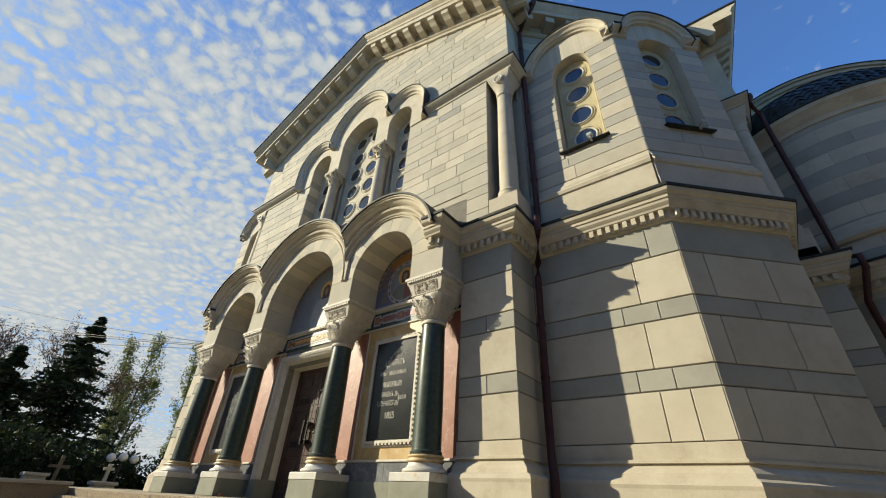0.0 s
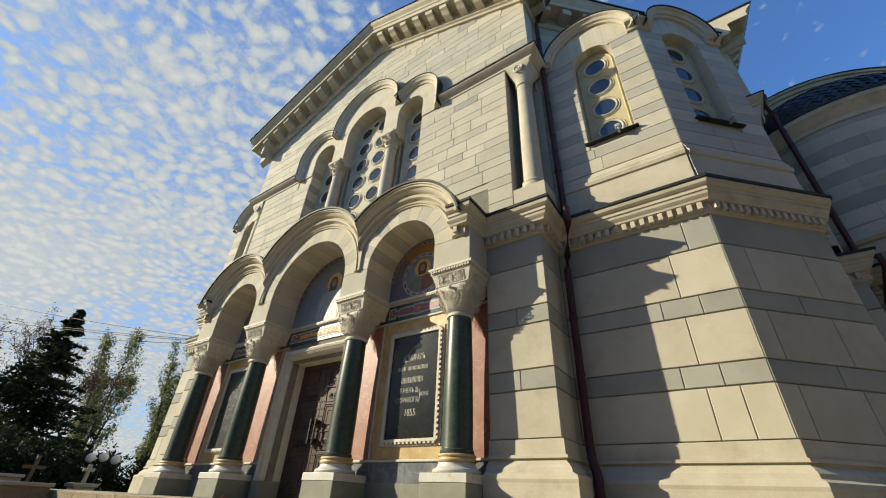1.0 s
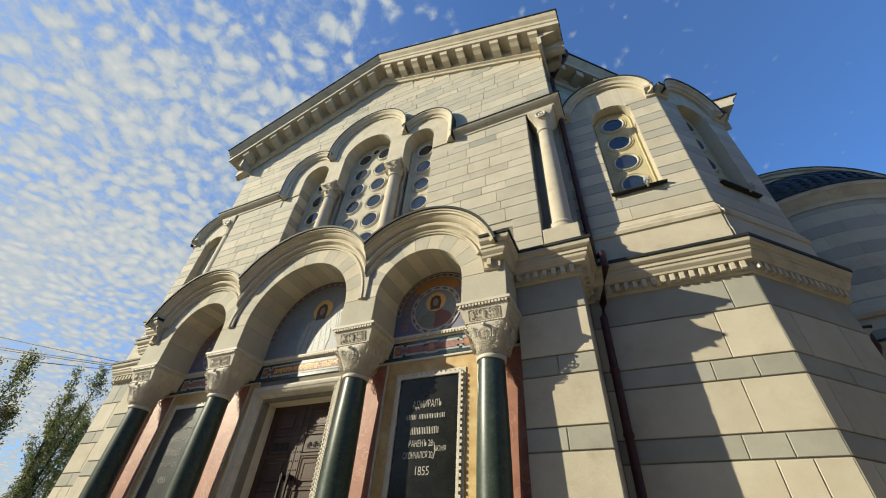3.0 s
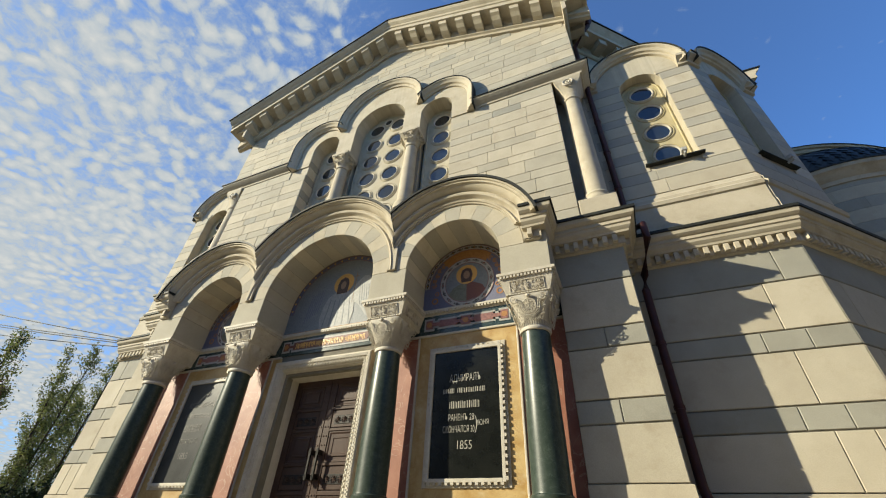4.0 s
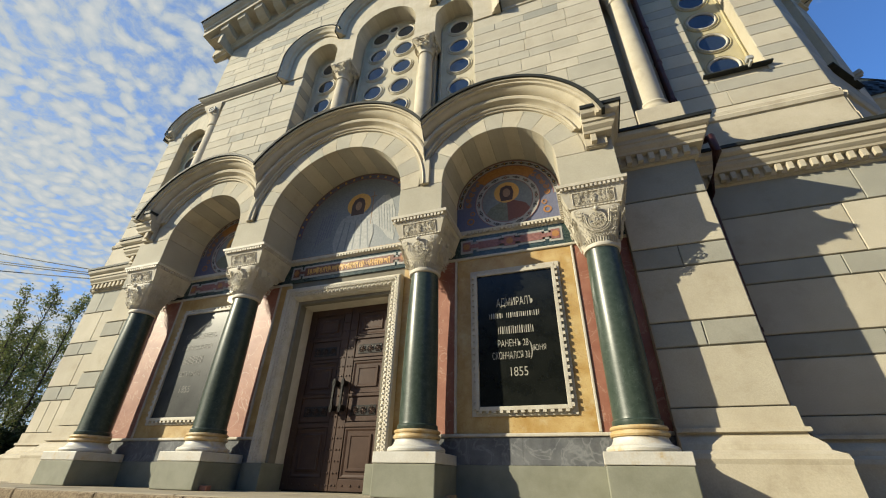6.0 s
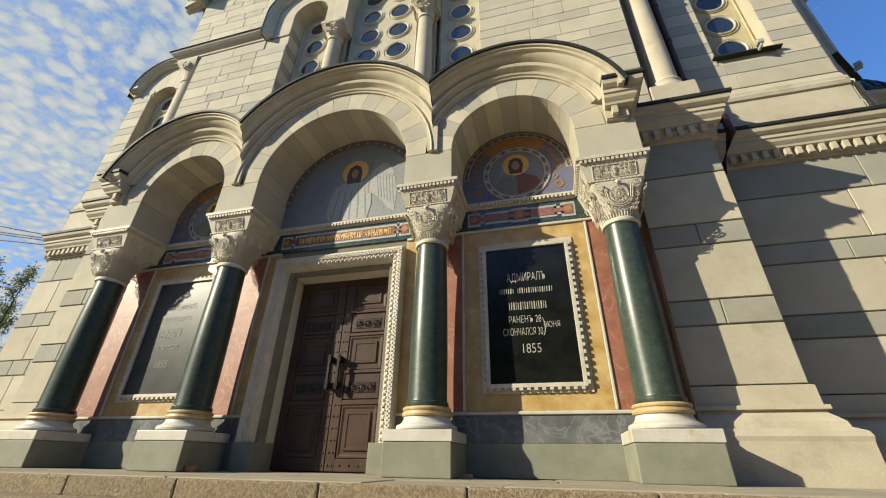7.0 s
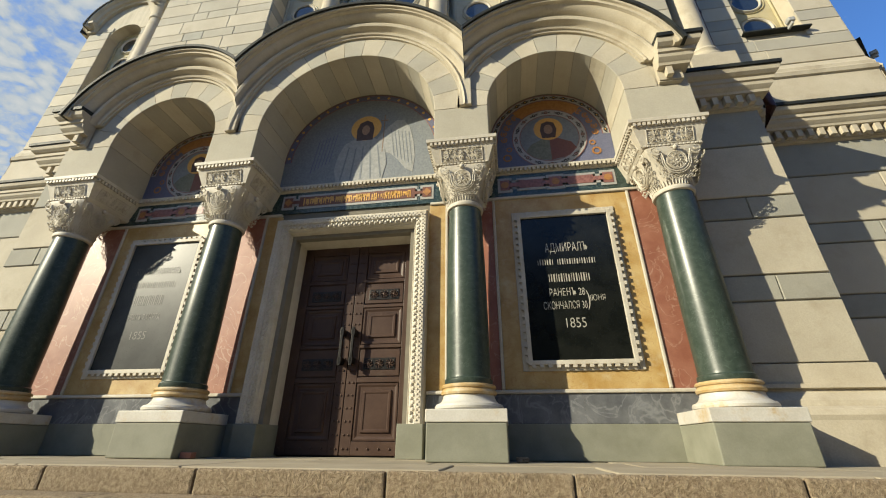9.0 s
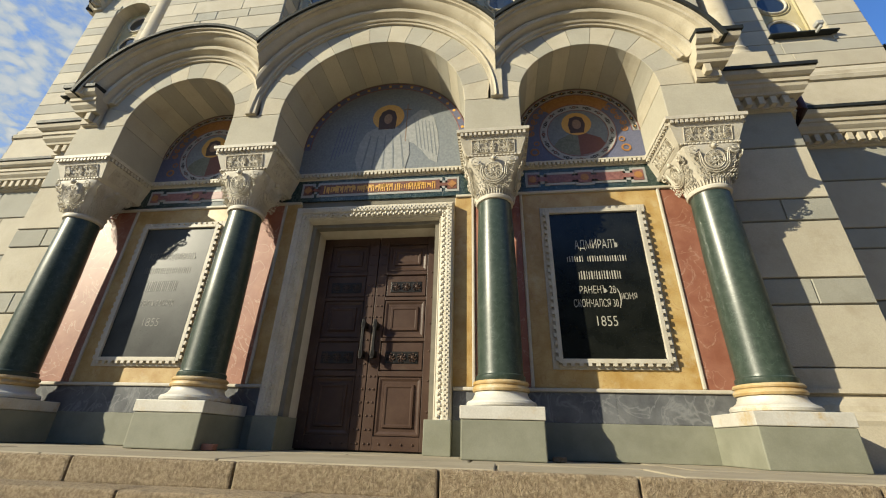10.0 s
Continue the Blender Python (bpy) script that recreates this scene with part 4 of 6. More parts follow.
def on_cap(x, face, u, z, out=0.0):
    """A point on the capital's face: face 0 front, 1 right, 2 back, 3 left; u across, z up."""
    lift = 0.235 + (z - 4.5) * 0.235 + out
    k = {0: (u, -lift), 1: (lift, u), 2: (-u, lift), 3: (-lift, -u)}[face]
    return (x + k[0], CY + k[1], z)


def curl(bm, at, u, v, size, turnway, rad, n=12):
    """A small carved curl on a face given by at(u, v, lift)."""
    pts = []
    for k in range(n):
        a = turnway * (0.6 + k * 0.55)
        r = size * (1 - 0.85 * k / n)
        pts.append(at(u + r * math.cos(a), v + r * math.sin(a), 0.0))
    tube(bm, pts, rad, rad * 0.6, 5)


def capital_carving(x, cap):
    rc = random.Random(17)
    for face in (0, 1, 3):
        def at(u, v, lift):
            return on_cap(x, face, u, v, 0.018 + lift)
        # round medallion with rims and lacy petals
        bm = bmesh.new()
        for rr, rad in ((0.118, 0.010), (0.100, 0.006), (0.045, 0.005)):
            pts = [on_cap(x, face, rr * math.cos(2 * math.pi * k / 24), 4.80 + rr * math.sin(2 * math.pi * k / 24), 0.040) for k in range(24)]
            tube(bm, pts + pts[:1], rad, n=5)
        for k in range(12):
            a = 2 * math.pi * k / 12
            tube(bm, [on_cap(x, face, q * math.cos(a + o), 4.80 + q * math.sin(a + o), 0.036) for q, o in ((0.02, 0), (0.05, 0.18), (0.075, 0.0), (0.095, -0.16))], 0.006, 0.008, 5)
        blob(bm, *on_cap(x, face, 0, 4.80, 0.036), 0.018, 0.018, 0.018, 6)
        part("medallion", bm, MARBLE, cap, "carved lacy round medallion", smooth=True)
        # lyre-shaped bands that rise round the medallion into corner volutes
        for s in (1, -1):
            bm = bmesh.new()
            for o, rad in ((0.0, 0.011), (0.026, 0.007)):
                pts = []
                for k in range(11):
                    a = -math.pi / 2 + s * math.pi * 0.52 * k / 10
                    pts.append(on_cap(x, face, (0.148 + o) * math.cos(a), 4.80 + (0.148 + o) * math.sin(a), 0.034))
                for k in range(22):
                    a = math.pi + k * 0.42
                    r = 0.068 * (1 - k / 27)
                    pts.append(on_cap(x, face, s * (0.245 + o * 0.4 + r * math.cos(a)), 4.935 + r * math.sin(a), 0.036 + 0.001 * k))
                tube(bm, pts, rad, rad * 0.6, 5)
            part("volute", bm, MARBLE, cap, smooth=True)
            # a net of small curls and leaf tips over the rest of the face
            bm = bmesh.new()
            for row in range(6):
                v = 4.595 + 0.058 * row
                half = 0.19 + 0.26 * (v - 4.55)
                for q in range(5):
                    u = s * (0.02 + (half - 0.02) * (q + 0.5 * (row % 2) + 0.3) / 5)
                    if math.hypot(u, v - 4.80) < 0.165:
                        continue
                    curl(bm, at, u, v, rc.uniform(0.020, 0.027), s * (1 if (row + q) % 2 else -1), 0.0065, 9)
                    tube(bm, [at(u - 0.012, v - 0.028, 0.0), at(u + s * 0.010, v - 0.012, 0.006), at(u + s * 0.026, v + 0.010, 0.0)], 0.004, 0.007, 4)
            part("leaf_scroll", bm, MARBLE, cap, smooth=True)
        bm = bmesh.new()
        blob(bm, *on_cap(x, face, 0, 4.965, 0.045), 0.034, 0.034, 0.036, 8)
        for k in range(5):
            a = math.pi * (k + 0.5) / 5
            tube(bm, [on_cap(x, face, 0.02 * math.cos(a), 4.955 + 0.02 * math.sin(a), 0.05), on_cap(x, face, 0.058 * math.cos(a), 4.955 + 0.05 * math.sin(a), 0.045)], 0.008, 0.012, 5)
        part("bud", bm, MARBLE, cap, "small carved palmette", smooth=True)
    # a wreath of upright leaves at the foot
    bm = bmesh.new()
    for k in range(44):
        a = 2 * math.pi * k / 44
        r = 0.245
        tube(bm, [(x + (r + o) * math.cos(a), CY + (r + o) * math.sin(a), z) for o, z in ((0.0, 4.505), (0.012, 4.545), (0.028, 4.58))], 0.012, 0.007, 5)
    part("leaf_wreath", bm, MARBLE, cap, smooth=True)


def impost(x, c):
    """The carved block over the capital that reaches back to the wall."""
    bm = bmesh.new()
    rings = [square_ring(x, 0, z, hx, y0, 0.02) for z, hx, y0 in ((5.02, 0.36, -0.76), (5.06, 0.385, -0.80), (5.07, 0.365, -0.77), (5.32, 0.45, -0.85), (5.33, 0.455, -0.855))]
    loft(bm, rings)
    imp_ob = part("impost_block", bm, MARBLE, c, "carved white marble impost block")
    bm = bmesh.new()
    rings = [square_ring(x, 0, z, hx, y0, 0.02) for z, hx, y0 in ((5.33, 0.455, -0.855), (5.395, 0.465, -0.865), (5.40, 0.50, -0.90), (5.45, 0.505, -0.905))]
    loft(bm, rings)
    ab = part("abacus", bm, MARBLE, c)
    bm = bmesh.new()
    n = 15
    for k in range(n):
        u = x - 0.46 + 0.92 * (k + 0.5) / n
        box(bm, u - 0.018, u + 0.018, -0.893, -0.85, 5.345, 5.393)
        u2 = x - 0.37 + 0.74 * (k + 0.5) / n
        box(bm, u2 - 0.014, u2 + 0.014, -0.815, -0.77, 5.04, 5.065)
    for s in (1, -1):
        for k in range(13):
            v = -0.85 + 0.8 * (k + 0.5) / 13
            xx = x + s * 0.475
            box(bm, xx - 0.018, xx + 0.018, v - 0.018, v + 0.018, 5.345, 5.393)
    part("dentil_row", bm, MARBLE, ab)
    # leaf scroll relief in a sunk field
    for face in (0, 1, 3):
        bm = bmesh.new()

        def at(u, v, o):
            z = 5.10 + 0.19 * v
            if face == 0:
                return (x + u * 0.30, -0.775 - 0.082 * (z - 5.07) / 0.25 - o, z)
            s = 1 if face == 1 else -1
            return (x + s * (0.367 + 0.085 * (z - 5.07) / 0.25 + o), -0.40 + u * 0.29, z)
        for s in (1, -1):
            for q0 in (0.30, 0.52):
                for way in (1, -1):
                    pts = []
                    for k in range(16):
                        a = way * (0.4 + k * 0.5)
                        r = 0.26 * (1 - k / 18)
                        pts.append(at(s * q0 + 0.34 * r * math.cos(a), 0.5 + way * 0.22 + 0.85 * r * math.sin(a), 0.006))
                    tube(bm, pts, 0.0065, 0.004, 5)
            for k in range(9):
                a = math.pi * (k - 4) / 9.5
                tube(bm, [at(s * 0.62, 0.5, 0.006), at(s * (0.62 + 0.17 * math.cos(a)), 0.5 + 0.30 * math.sin(a), 0.009), at(s * (0.62 + 0.29 * math.cos(a)), 0.5 + 0.44 * math.sin(a), 0.004)], 0.004, 0.008, 5)
        for k in range(8):
            a = 2 * math.pi * k / 8
            tube(bm, [at(0.02 * math.cos(a), 0.5 + 0.06 * math.sin(a), 0.012), at(0.12 * math.cos(a), 0.5 + 0.36 * math.sin(a), 0.008)], 0.006, 0.012, 5)
        for a, b in (((-0.97, 0.02), (0.97, 0.02)), ((0.97, 0.02), (0.97, 0.98)), ((0.97, 0.98), (-0.97, 0.98)), ((-0.97, 0.98), (-0.97, 0.02))):
            tube(bm, [at(*a, 0.002), at(*b, 0.002)], 0.006)
        part("leaf_relief", bm, MARBLE, imp_ob, "carved leaf scrolls", smooth=True)


first = porch_column(-4.62)
for x in (-1.85, 1.85, 4.62):
    copy_thing(first, Matrix.Translation((x, CY, FLOOR)))

# floor, steps and ground
floor = tagged(new("floor"), label="worn stone porch floor of large slabs", category="floor", kind="structure")
part("bed", boxed(-11.0, 11.0, -2.0, 1.0, 0.0, FLOOR - 0.035), JOINT, floor)
rr = random.Random(3)
for row, (y0, y1) in enumerate(((-2.1, -1.25), (-1.25, -0.45), (-0.45, 0.75))):
    xs = splits(-11.0, 11.0, 1.55, rr, 0.2)
    for a, b in zip(xs, xs[1:]):
        dz = rr.uniform(-0.006, 0.006)
        part("slab", boxed(a + 0.006, b - 0.006, y0 + 0.005, y1 - 0.005, FLOOR - 0.16, FLOOR + dz - 0.004, 0.014), SLAB, floor)
steps = tagged(new("steps"), label="broad flight of weathered stone steps up to the porch", category="steps", kind="structure")
for k in range(1, 8):
    top = FLOOR - 0.19 * k
    if top < 0.02:
        break
    y1 = -2.1 - 0.33 * (k - 1)
    y0 = y1 - 0.33
    xs = splits(-11.0, 11.0, 1.7, rr, 0.25)
    for a, b in zip(xs, xs[1:]):
        part("step_block", boxed(a + 0.005, b - 0.005, y0, -1.7, top - 0.3, top + rr.uniform(-0.005, 0.005), 0.02), STEP, steps)
xs = splits(-11.0, 11.0, 1.4, rr, 0.2)
for a, b in zip(xs, xs[1:]):
    part("step_block", boxed(a + 0.006, b - 0.006, -2.14, -1.9, FLOOR - 0.20, FLOOR - 0.012 + rr.uniform(-0.004, 0.004), 0.02), STEP, steps)
ground = tagged(new("ground"), label="paved church yard of pale stone", category="ground", kind="structure")
part("sheet", boxed(-400, 400, -400, 400, -0.5, 0.0), PAVE, ground)

# ---- upper windows ----
round_pane_window("window_upper_middle", Matrix.Identity(4), 0.0, 1.0, 8.8, 13.2, 0.48, [-0.42, 0.42], [9.31 + 0.84 * i for i in range(6)], 0.27, PALETRACERY)
for s in (1, -1):
    round_pane_window("window_upper_side", Matrix.Identity(4), s * 2.14, 0.56, 8.8, 12.84, 0.48, [s * 2.14], [9.39 + 0.85 * i for i in range(5)], 0.27, PALETRACERY)
wt = bpy.data.objects["window_upper_middle"]
part("outer_ring", ring_bm(0, 13.80, 0.48, 0.20, 0.23, d=0.022), PALETRACERY, wt)
f = part("window_frame", ring_bm(0, 13.80, 0.48, 0.13, 0.18, d=0.04), MARBLE, wt, "pale moulded ring")
part("pane", disc_bm(0, 13.80, 0.478, 0.14, d=0.006), GLASS, f, "dark round glass pane")


def window_column(x):
    y = 0.20
    c = base("window_column", x, y, 8.8, label="slender limestone column with a carved capital between windows", category="column", group="columns of the upper windows")
    part("base", lathe(bmesh.new(), [(0.29, 8.8), (0.29, 8.95), (0.25, 8.98), (0.26, 9.05), (0.215, 9.09)], x, y, 0, 24), TRIM, c, smooth=True)
    part("shaft", lathe(bmesh.new(), [(0.205, 9.05), (0.20, 10.2), (0.18, 11.42), (0.21, 11.44), (0.21, 11.49), (0.18, 11.5)], x, y, 0, 28), TRIM, c, smooth=True)
    rings = []
    for r, z, sq in ((0.18, 11.49, 0), (0.20, 11.6, 0.2), (0.25, 11.78, 0.6), (0.31, 11.93, 1.0), (0.33, 11.95, 1.0), (0.33, 12.055, 1.0)):
        ring = []
        for k in range(32):
            an = 2 * math.pi * k / 32
            f2 = 1 / max(abs(math.cos(an)), abs(math.sin(an)))
            rr = r * ((1 - sq) + sq * min(f2, 1.36))
            ring.append((x + rr * math.cos(an), y + rr * math.sin(an), z))
        rings.append(ring)
    cap = part("capital", loft(bmesh.new(), rings), TRIM, c, "carved limestone capital")
    bm = bmesh.new()
    for fx, fy in ((0, -1), (1, 0), (-1, 0)):
        for u, z, r in ((0, 11.80, 0.09), (0.15, 11.90, 0.055), (-0.15, 11.90, 0.055), (0.12, 11.68, 0.05), (-0.12, 11.68, 0.05)):
            o = 0.20 + (z - 11.49) * 0.24 + 0.02
            pts = []
            for k in range(13):
                a = 2 * math.pi * k / 12
                uu, zz = u + r * math.cos(a), z + r * math.sin(a)
                pts.append((x + fx * o - fy * uu, y + fy * o + fx * uu, zz))
            tube(bm, pts, 0.018)
            blob(bm, x + fx * o - fy * u, y + fy * o + fx * u, z, 0.028, 0.028, 0.028, 6)
    part("rosette_carving", bm, TRIM, cap, "carved rosettes", smooth=True)
    part("pier", boxed(x - 0.2, x + 0.2, 0.40, 0.60, 8.8, 12.06), TRIM, c)
    return c


wc = window_column(-1.285)
copy_thing(wc, Matrix.Translation((1.285, 0.20, 8.8)))

# ---- marble and mosaic of the porch wall ----

def half_disc(cx, r, y, spring, z0, d=0.004, n=24):
    return poly_plate([(cx - r, z0)] + [(x, arch_z(x, cx, r, spring)) for x in arch_xs(cx, r, n)] + [(cx + r, z0)], y, d)


def flat_ring(cx, cz, y, r0, r1, a0=0, a1=360, n=40, d=0.004):
    closed = a1 - a0 >= 360
    rings = []
    for k in range(n if closed else n + 1):
        a = radians(a0 + (a1 - a0) * k / n)
        rings.append([(cx + r * math.cos(a), yy, cz + r * math.sin(a)) for r, yy in ((r0, y), (r0, y - d), (r1, y - d), (r1, y))])
    return loft(bmesh.new(), rings, closed=closed)


def poly_plate(pts, y, d=0.004):
    return loft(bmesh.new(), [[(x, y, z) for x, z in pts], [(x, y - d, z) for x, z in pts]])


def cross_plate(px, pz, y, size, turned, d=0.003):
    """Two thin crossed strips."""
    bm = bmesh.new()
    for o in (45, 135):
        a = radians(o) + turned
        ux, uz = math.cos(a) * size, math.sin(a) * size
        vx, vz = -math.sin(a) * size * 0.2, math.cos(a) * size * 0.2
        q = [(px - ux - vx, pz - uz - vz), (px + ux - vx, pz + uz - vz), (px + ux + vx, pz + uz + vz), (px - ux + vx, pz - uz + vz)]
        yy = y - (0.0004 if o > 90 else 0.0)
        loft(bm, [[(p, yy, z) for p, z in q], [(p, yy - d, z) for p, z in q]])
    return bm


def tympanum(cx, r, middle):
    t = tagged(new("mosaic_panel"), label="arched mosaic panel with a haloed bust in a round frame" if not middle else "arched pale mosaic panel with a winged haloed form", category="mosaic", group="mosaics over the porch wall")
    y = 0.028
    sp = SPRING - 0.02
    part("ground_field", half_disc(cx, r - 0.004, y, sp, 5.47), MSKY if middle else MBLUE, t, "grey-blue mosaic ground")
    part("rim", flat_ring(cx, sp, y - 0.004, r - 0.115, r - 0.005, 0, 180), MBLUE if middle else MWHITE, t, "patterned mosaic border")
    for e in (r - 0.125, r - 0.012):
        part("rim_line", flat_ring(cx, sp, y - 0.008, e - 0.006, e + 0.008, 0, 180, 40, 0.003), MPURPLE, t)
    n = 21 if middle else 17
    for k in range(n):
        a = math.pi * (k + 0.5) / n
        px, pz = cx + (r - 0.065) * math.cos(a), sp + (r - 0.065) * math.sin(a)
        if middle:
            part("star", flat_ring(px, pz, y - 0.008, 0.0, 0.030, n=6, d=0.003), GOLD, t)
        else:
            for da in (-0.055, 0.055):
                part("cross", cross_plate(cx + (r - 0.065) * math.cos(a + da), sp + (r - 0.065) * math.sin(a + da), y - 0.008, 0.026, a), MDARK, t)
            part("star", flat_ring(px, pz, y - 0.008, 0.014, 0.034, n=8, d=0.003), MDARK, t)
            part("star_heart", flat_ring(px, pz, y - 0.009, 0.0, 0.013, n=8, d=0.003), GOLD, t)
    part("foot_strip", boxed(cx - r + 0.02, cx + r - 0.02, y - 0.009, y, 5.475, 5.53), MWHITE if not middle else MBROWN, t)
    if middle:
        hz = 6.68
        for s in (1, -1):
            wing = [(s * 0.26, 6.42), (s * 0.44, 6.66), (s * 0.60, 6.80), (s * 0.74, 6.78), (s * 0.85, 6.60), (s * 0.92, 6.30), (s * 0.96, 5.95), (s * 0.93, 5.62), (s * 0.80, 5.70), (s * 0.66, 5.90), (s * 0.52, 6.05), (s * 0.38, 6.12)]
            part("wing", poly_plate(wing, y - 0.005), MPALE if s > 0 else MSKY, t, "wing shape")
            for k in range(6):
                u = 0.50 + 0.065 * k
                quill = [(s * u, 6.60 - 0.02 * k), (s * (u + 0.012), 6.60 - 0.02 * k), (s * (u + 0.10), 5.98 - 0.04 * k), (s * (u + 0.085), 5.98 - 0.04 * k)]
                part("feather", poly_plate(quill, y - 0.009, 0.003), MSKY if s > 0 else MBLUE, t)
        part("robe", poly_plate([(-0.42, 5.53), (0.40, 5.53), (0.46, 5.85), (0.42, 6.15), (0.33, 6.36), (0.14, 6.46), (-0.14, 6.46), (-0.34, 6.34), (-0.44, 6.10), (-0.48, 5.80)], y - 0.008), MPALE, t, "pale robe shape")
        for k in range(5):
            u = -0.26 + 0.13 * k
            part("fold", poly_plate([(u, 6.28 - 0.06 * (k % 2)), (u + 0.022, 6.26), (u + 0.05 * (k - 2) + 0.03, 5.56), (u + 0.05 * (k - 2), 5.56)], y - 0.012, 0.003), MSKY, t)
        part("halo", flat_ring(0.03, hz, y - 0.009, 0.0, 0.285, n=32), GOLD, t, "gold halo")
        part("hair", poly_plate([(-0.13, 6.40), (0.17, 6.40), (0.185, 6.66), (0.14, 6.80), (0.03, 6.86), (-0.09, 6.80), (-0.14, 6.66)], y - 0.013), MHAIR, t)
        part("face_oval", poly_plate([(0.03 + 0.075 * math.cos(2 * math.pi * k / 14), 6.63 + 0.115 * math.sin(2 * math.pi * k / 14)) for k in range(14)], y - 0.017, 0.003), MSKIN, t)
        part("staff", boxed(0.36, 0.375, y - 0.012, y - 0.004, 6.1, 6.95), MSKIN, t)
        part("staff_bar", boxed(0.30, 0.435, y - 0.013, y - 0.004, 6.82, 6.835), MSKIN, t)
    else:
        cz = 6.06
        part("ochre_field", flat_ring(cx, sp, y - 0.005, 0.60, r - 0.135, 48, 132, 24), MBROWN, t, "rust-brown field")
        for s in (1, -1):
            for k in range(5):
                a = radians(90 - s * (46 + 10 * k))
                q = 0.735 + 0.02 * (k % 2)
                part("scroll", flat_ring(cx + q * math.cos(a), sp + q * math.sin(a), y - 0.009, 0.034, 0.055, 40 * k, 40 * k + 290, 14, 0.003), MBROWN, t)
                part("scroll_leaf", flat_ring(cx + q * math.cos(a), sp + q * math.sin(a), y - 0.009, 0.0, 0.022, n=6, d=0.003), MBROWN, t)
            part("corner_leaf", flat_ring(cx + s * 0.70, sp - 0.33, y - 0.009, 0.045, 0.075, 0, 360, 14, 0.003), MBROWN, t)
            part("corner_leaf", flat_ring(cx + s * 0.66, sp - 0.16, y - 0.009, 0.03, 0.05, 0, 360, 12, 0.003), MBROWN, t)
        part("disc", flat_ring(cx, cz, y - 0.008, 0.0, 0.50, n=40), MSKY, t, "grey-blue disc")
        part("disc_border", flat_ring(cx, cz, y - 0.010, 0.475, 0.60, n=48), MWHITE, t, "white patterned ring")
        for e in (0.475, 0.597):
            part("ring_line", flat_ring(cx, cz, y - 0.014, e - 0.006, e + 0.006, n=48, d=0.003), MPURPLE, t)
        for k in range(16):
            a = 2 * math.pi * k / 16
            part("link", flat_ring(cx + 0.537 * math.cos(a), cz + 0.537 * math.sin(a), y - 0.014, 0.012, 0.032, n=8, d=0.003), MDARK if k % 2 else MRED, t)
            for da in (-0.1, 0.1):
                part("cross", cross_plate(cx + 0.537 * math.cos(a + da), cz + 0.537 * math.sin(a + da), y - 0.014, 0.024, a), MDARK, t)
        part("robe", poly_plate([(cx - 0.40, 5.80), (cx - 0.28, 5.66), (cx, 5.60), (cx, 6.08), (cx - 0.13, 6.03), (cx - 0.30, 5.94)], y - 0.011), MGREEN, t, "olive robe shape")
        part("cloak", poly_plate([(cx, 5.60), (cx + 0.28, 5.66), (cx + 0.41, 5.80), (cx + 0.34, 5.93), (cx + 0.14, 6.03), (cx, 6.06)], y - 0.011), MRED, t, "red cloak shape")
        part("halo", flat_ring(cx, 6.24, y - 0.012, 0.0, 0.235, n=32), GOLD, t, "gold halo")
        part("hair", poly_plate([(cx - 0.11, 6.05), (cx + 0.10, 6.05), (cx + 0.135, 6.22), (cx + 0.10, 6.36), (cx, 6.40), (cx - 0.10, 6.36), (cx - 0.135, 6.22)], y - 0.016), MHAIR, t)
        part("face_oval", poly_plate([(cx + 0.072 * math.cos(2 * math.pi * k / 14), 6.225 + 0.10 * math.sin(2 * math.pi * k / 14)) for k in range(14)], y - 0.020, 0.003), MSKIN, t)
    return t


tympanum(0.0, 1.45, True)
tympanum(3.22, 0.97, False)
tympanum(-3.22, 0.97, False)


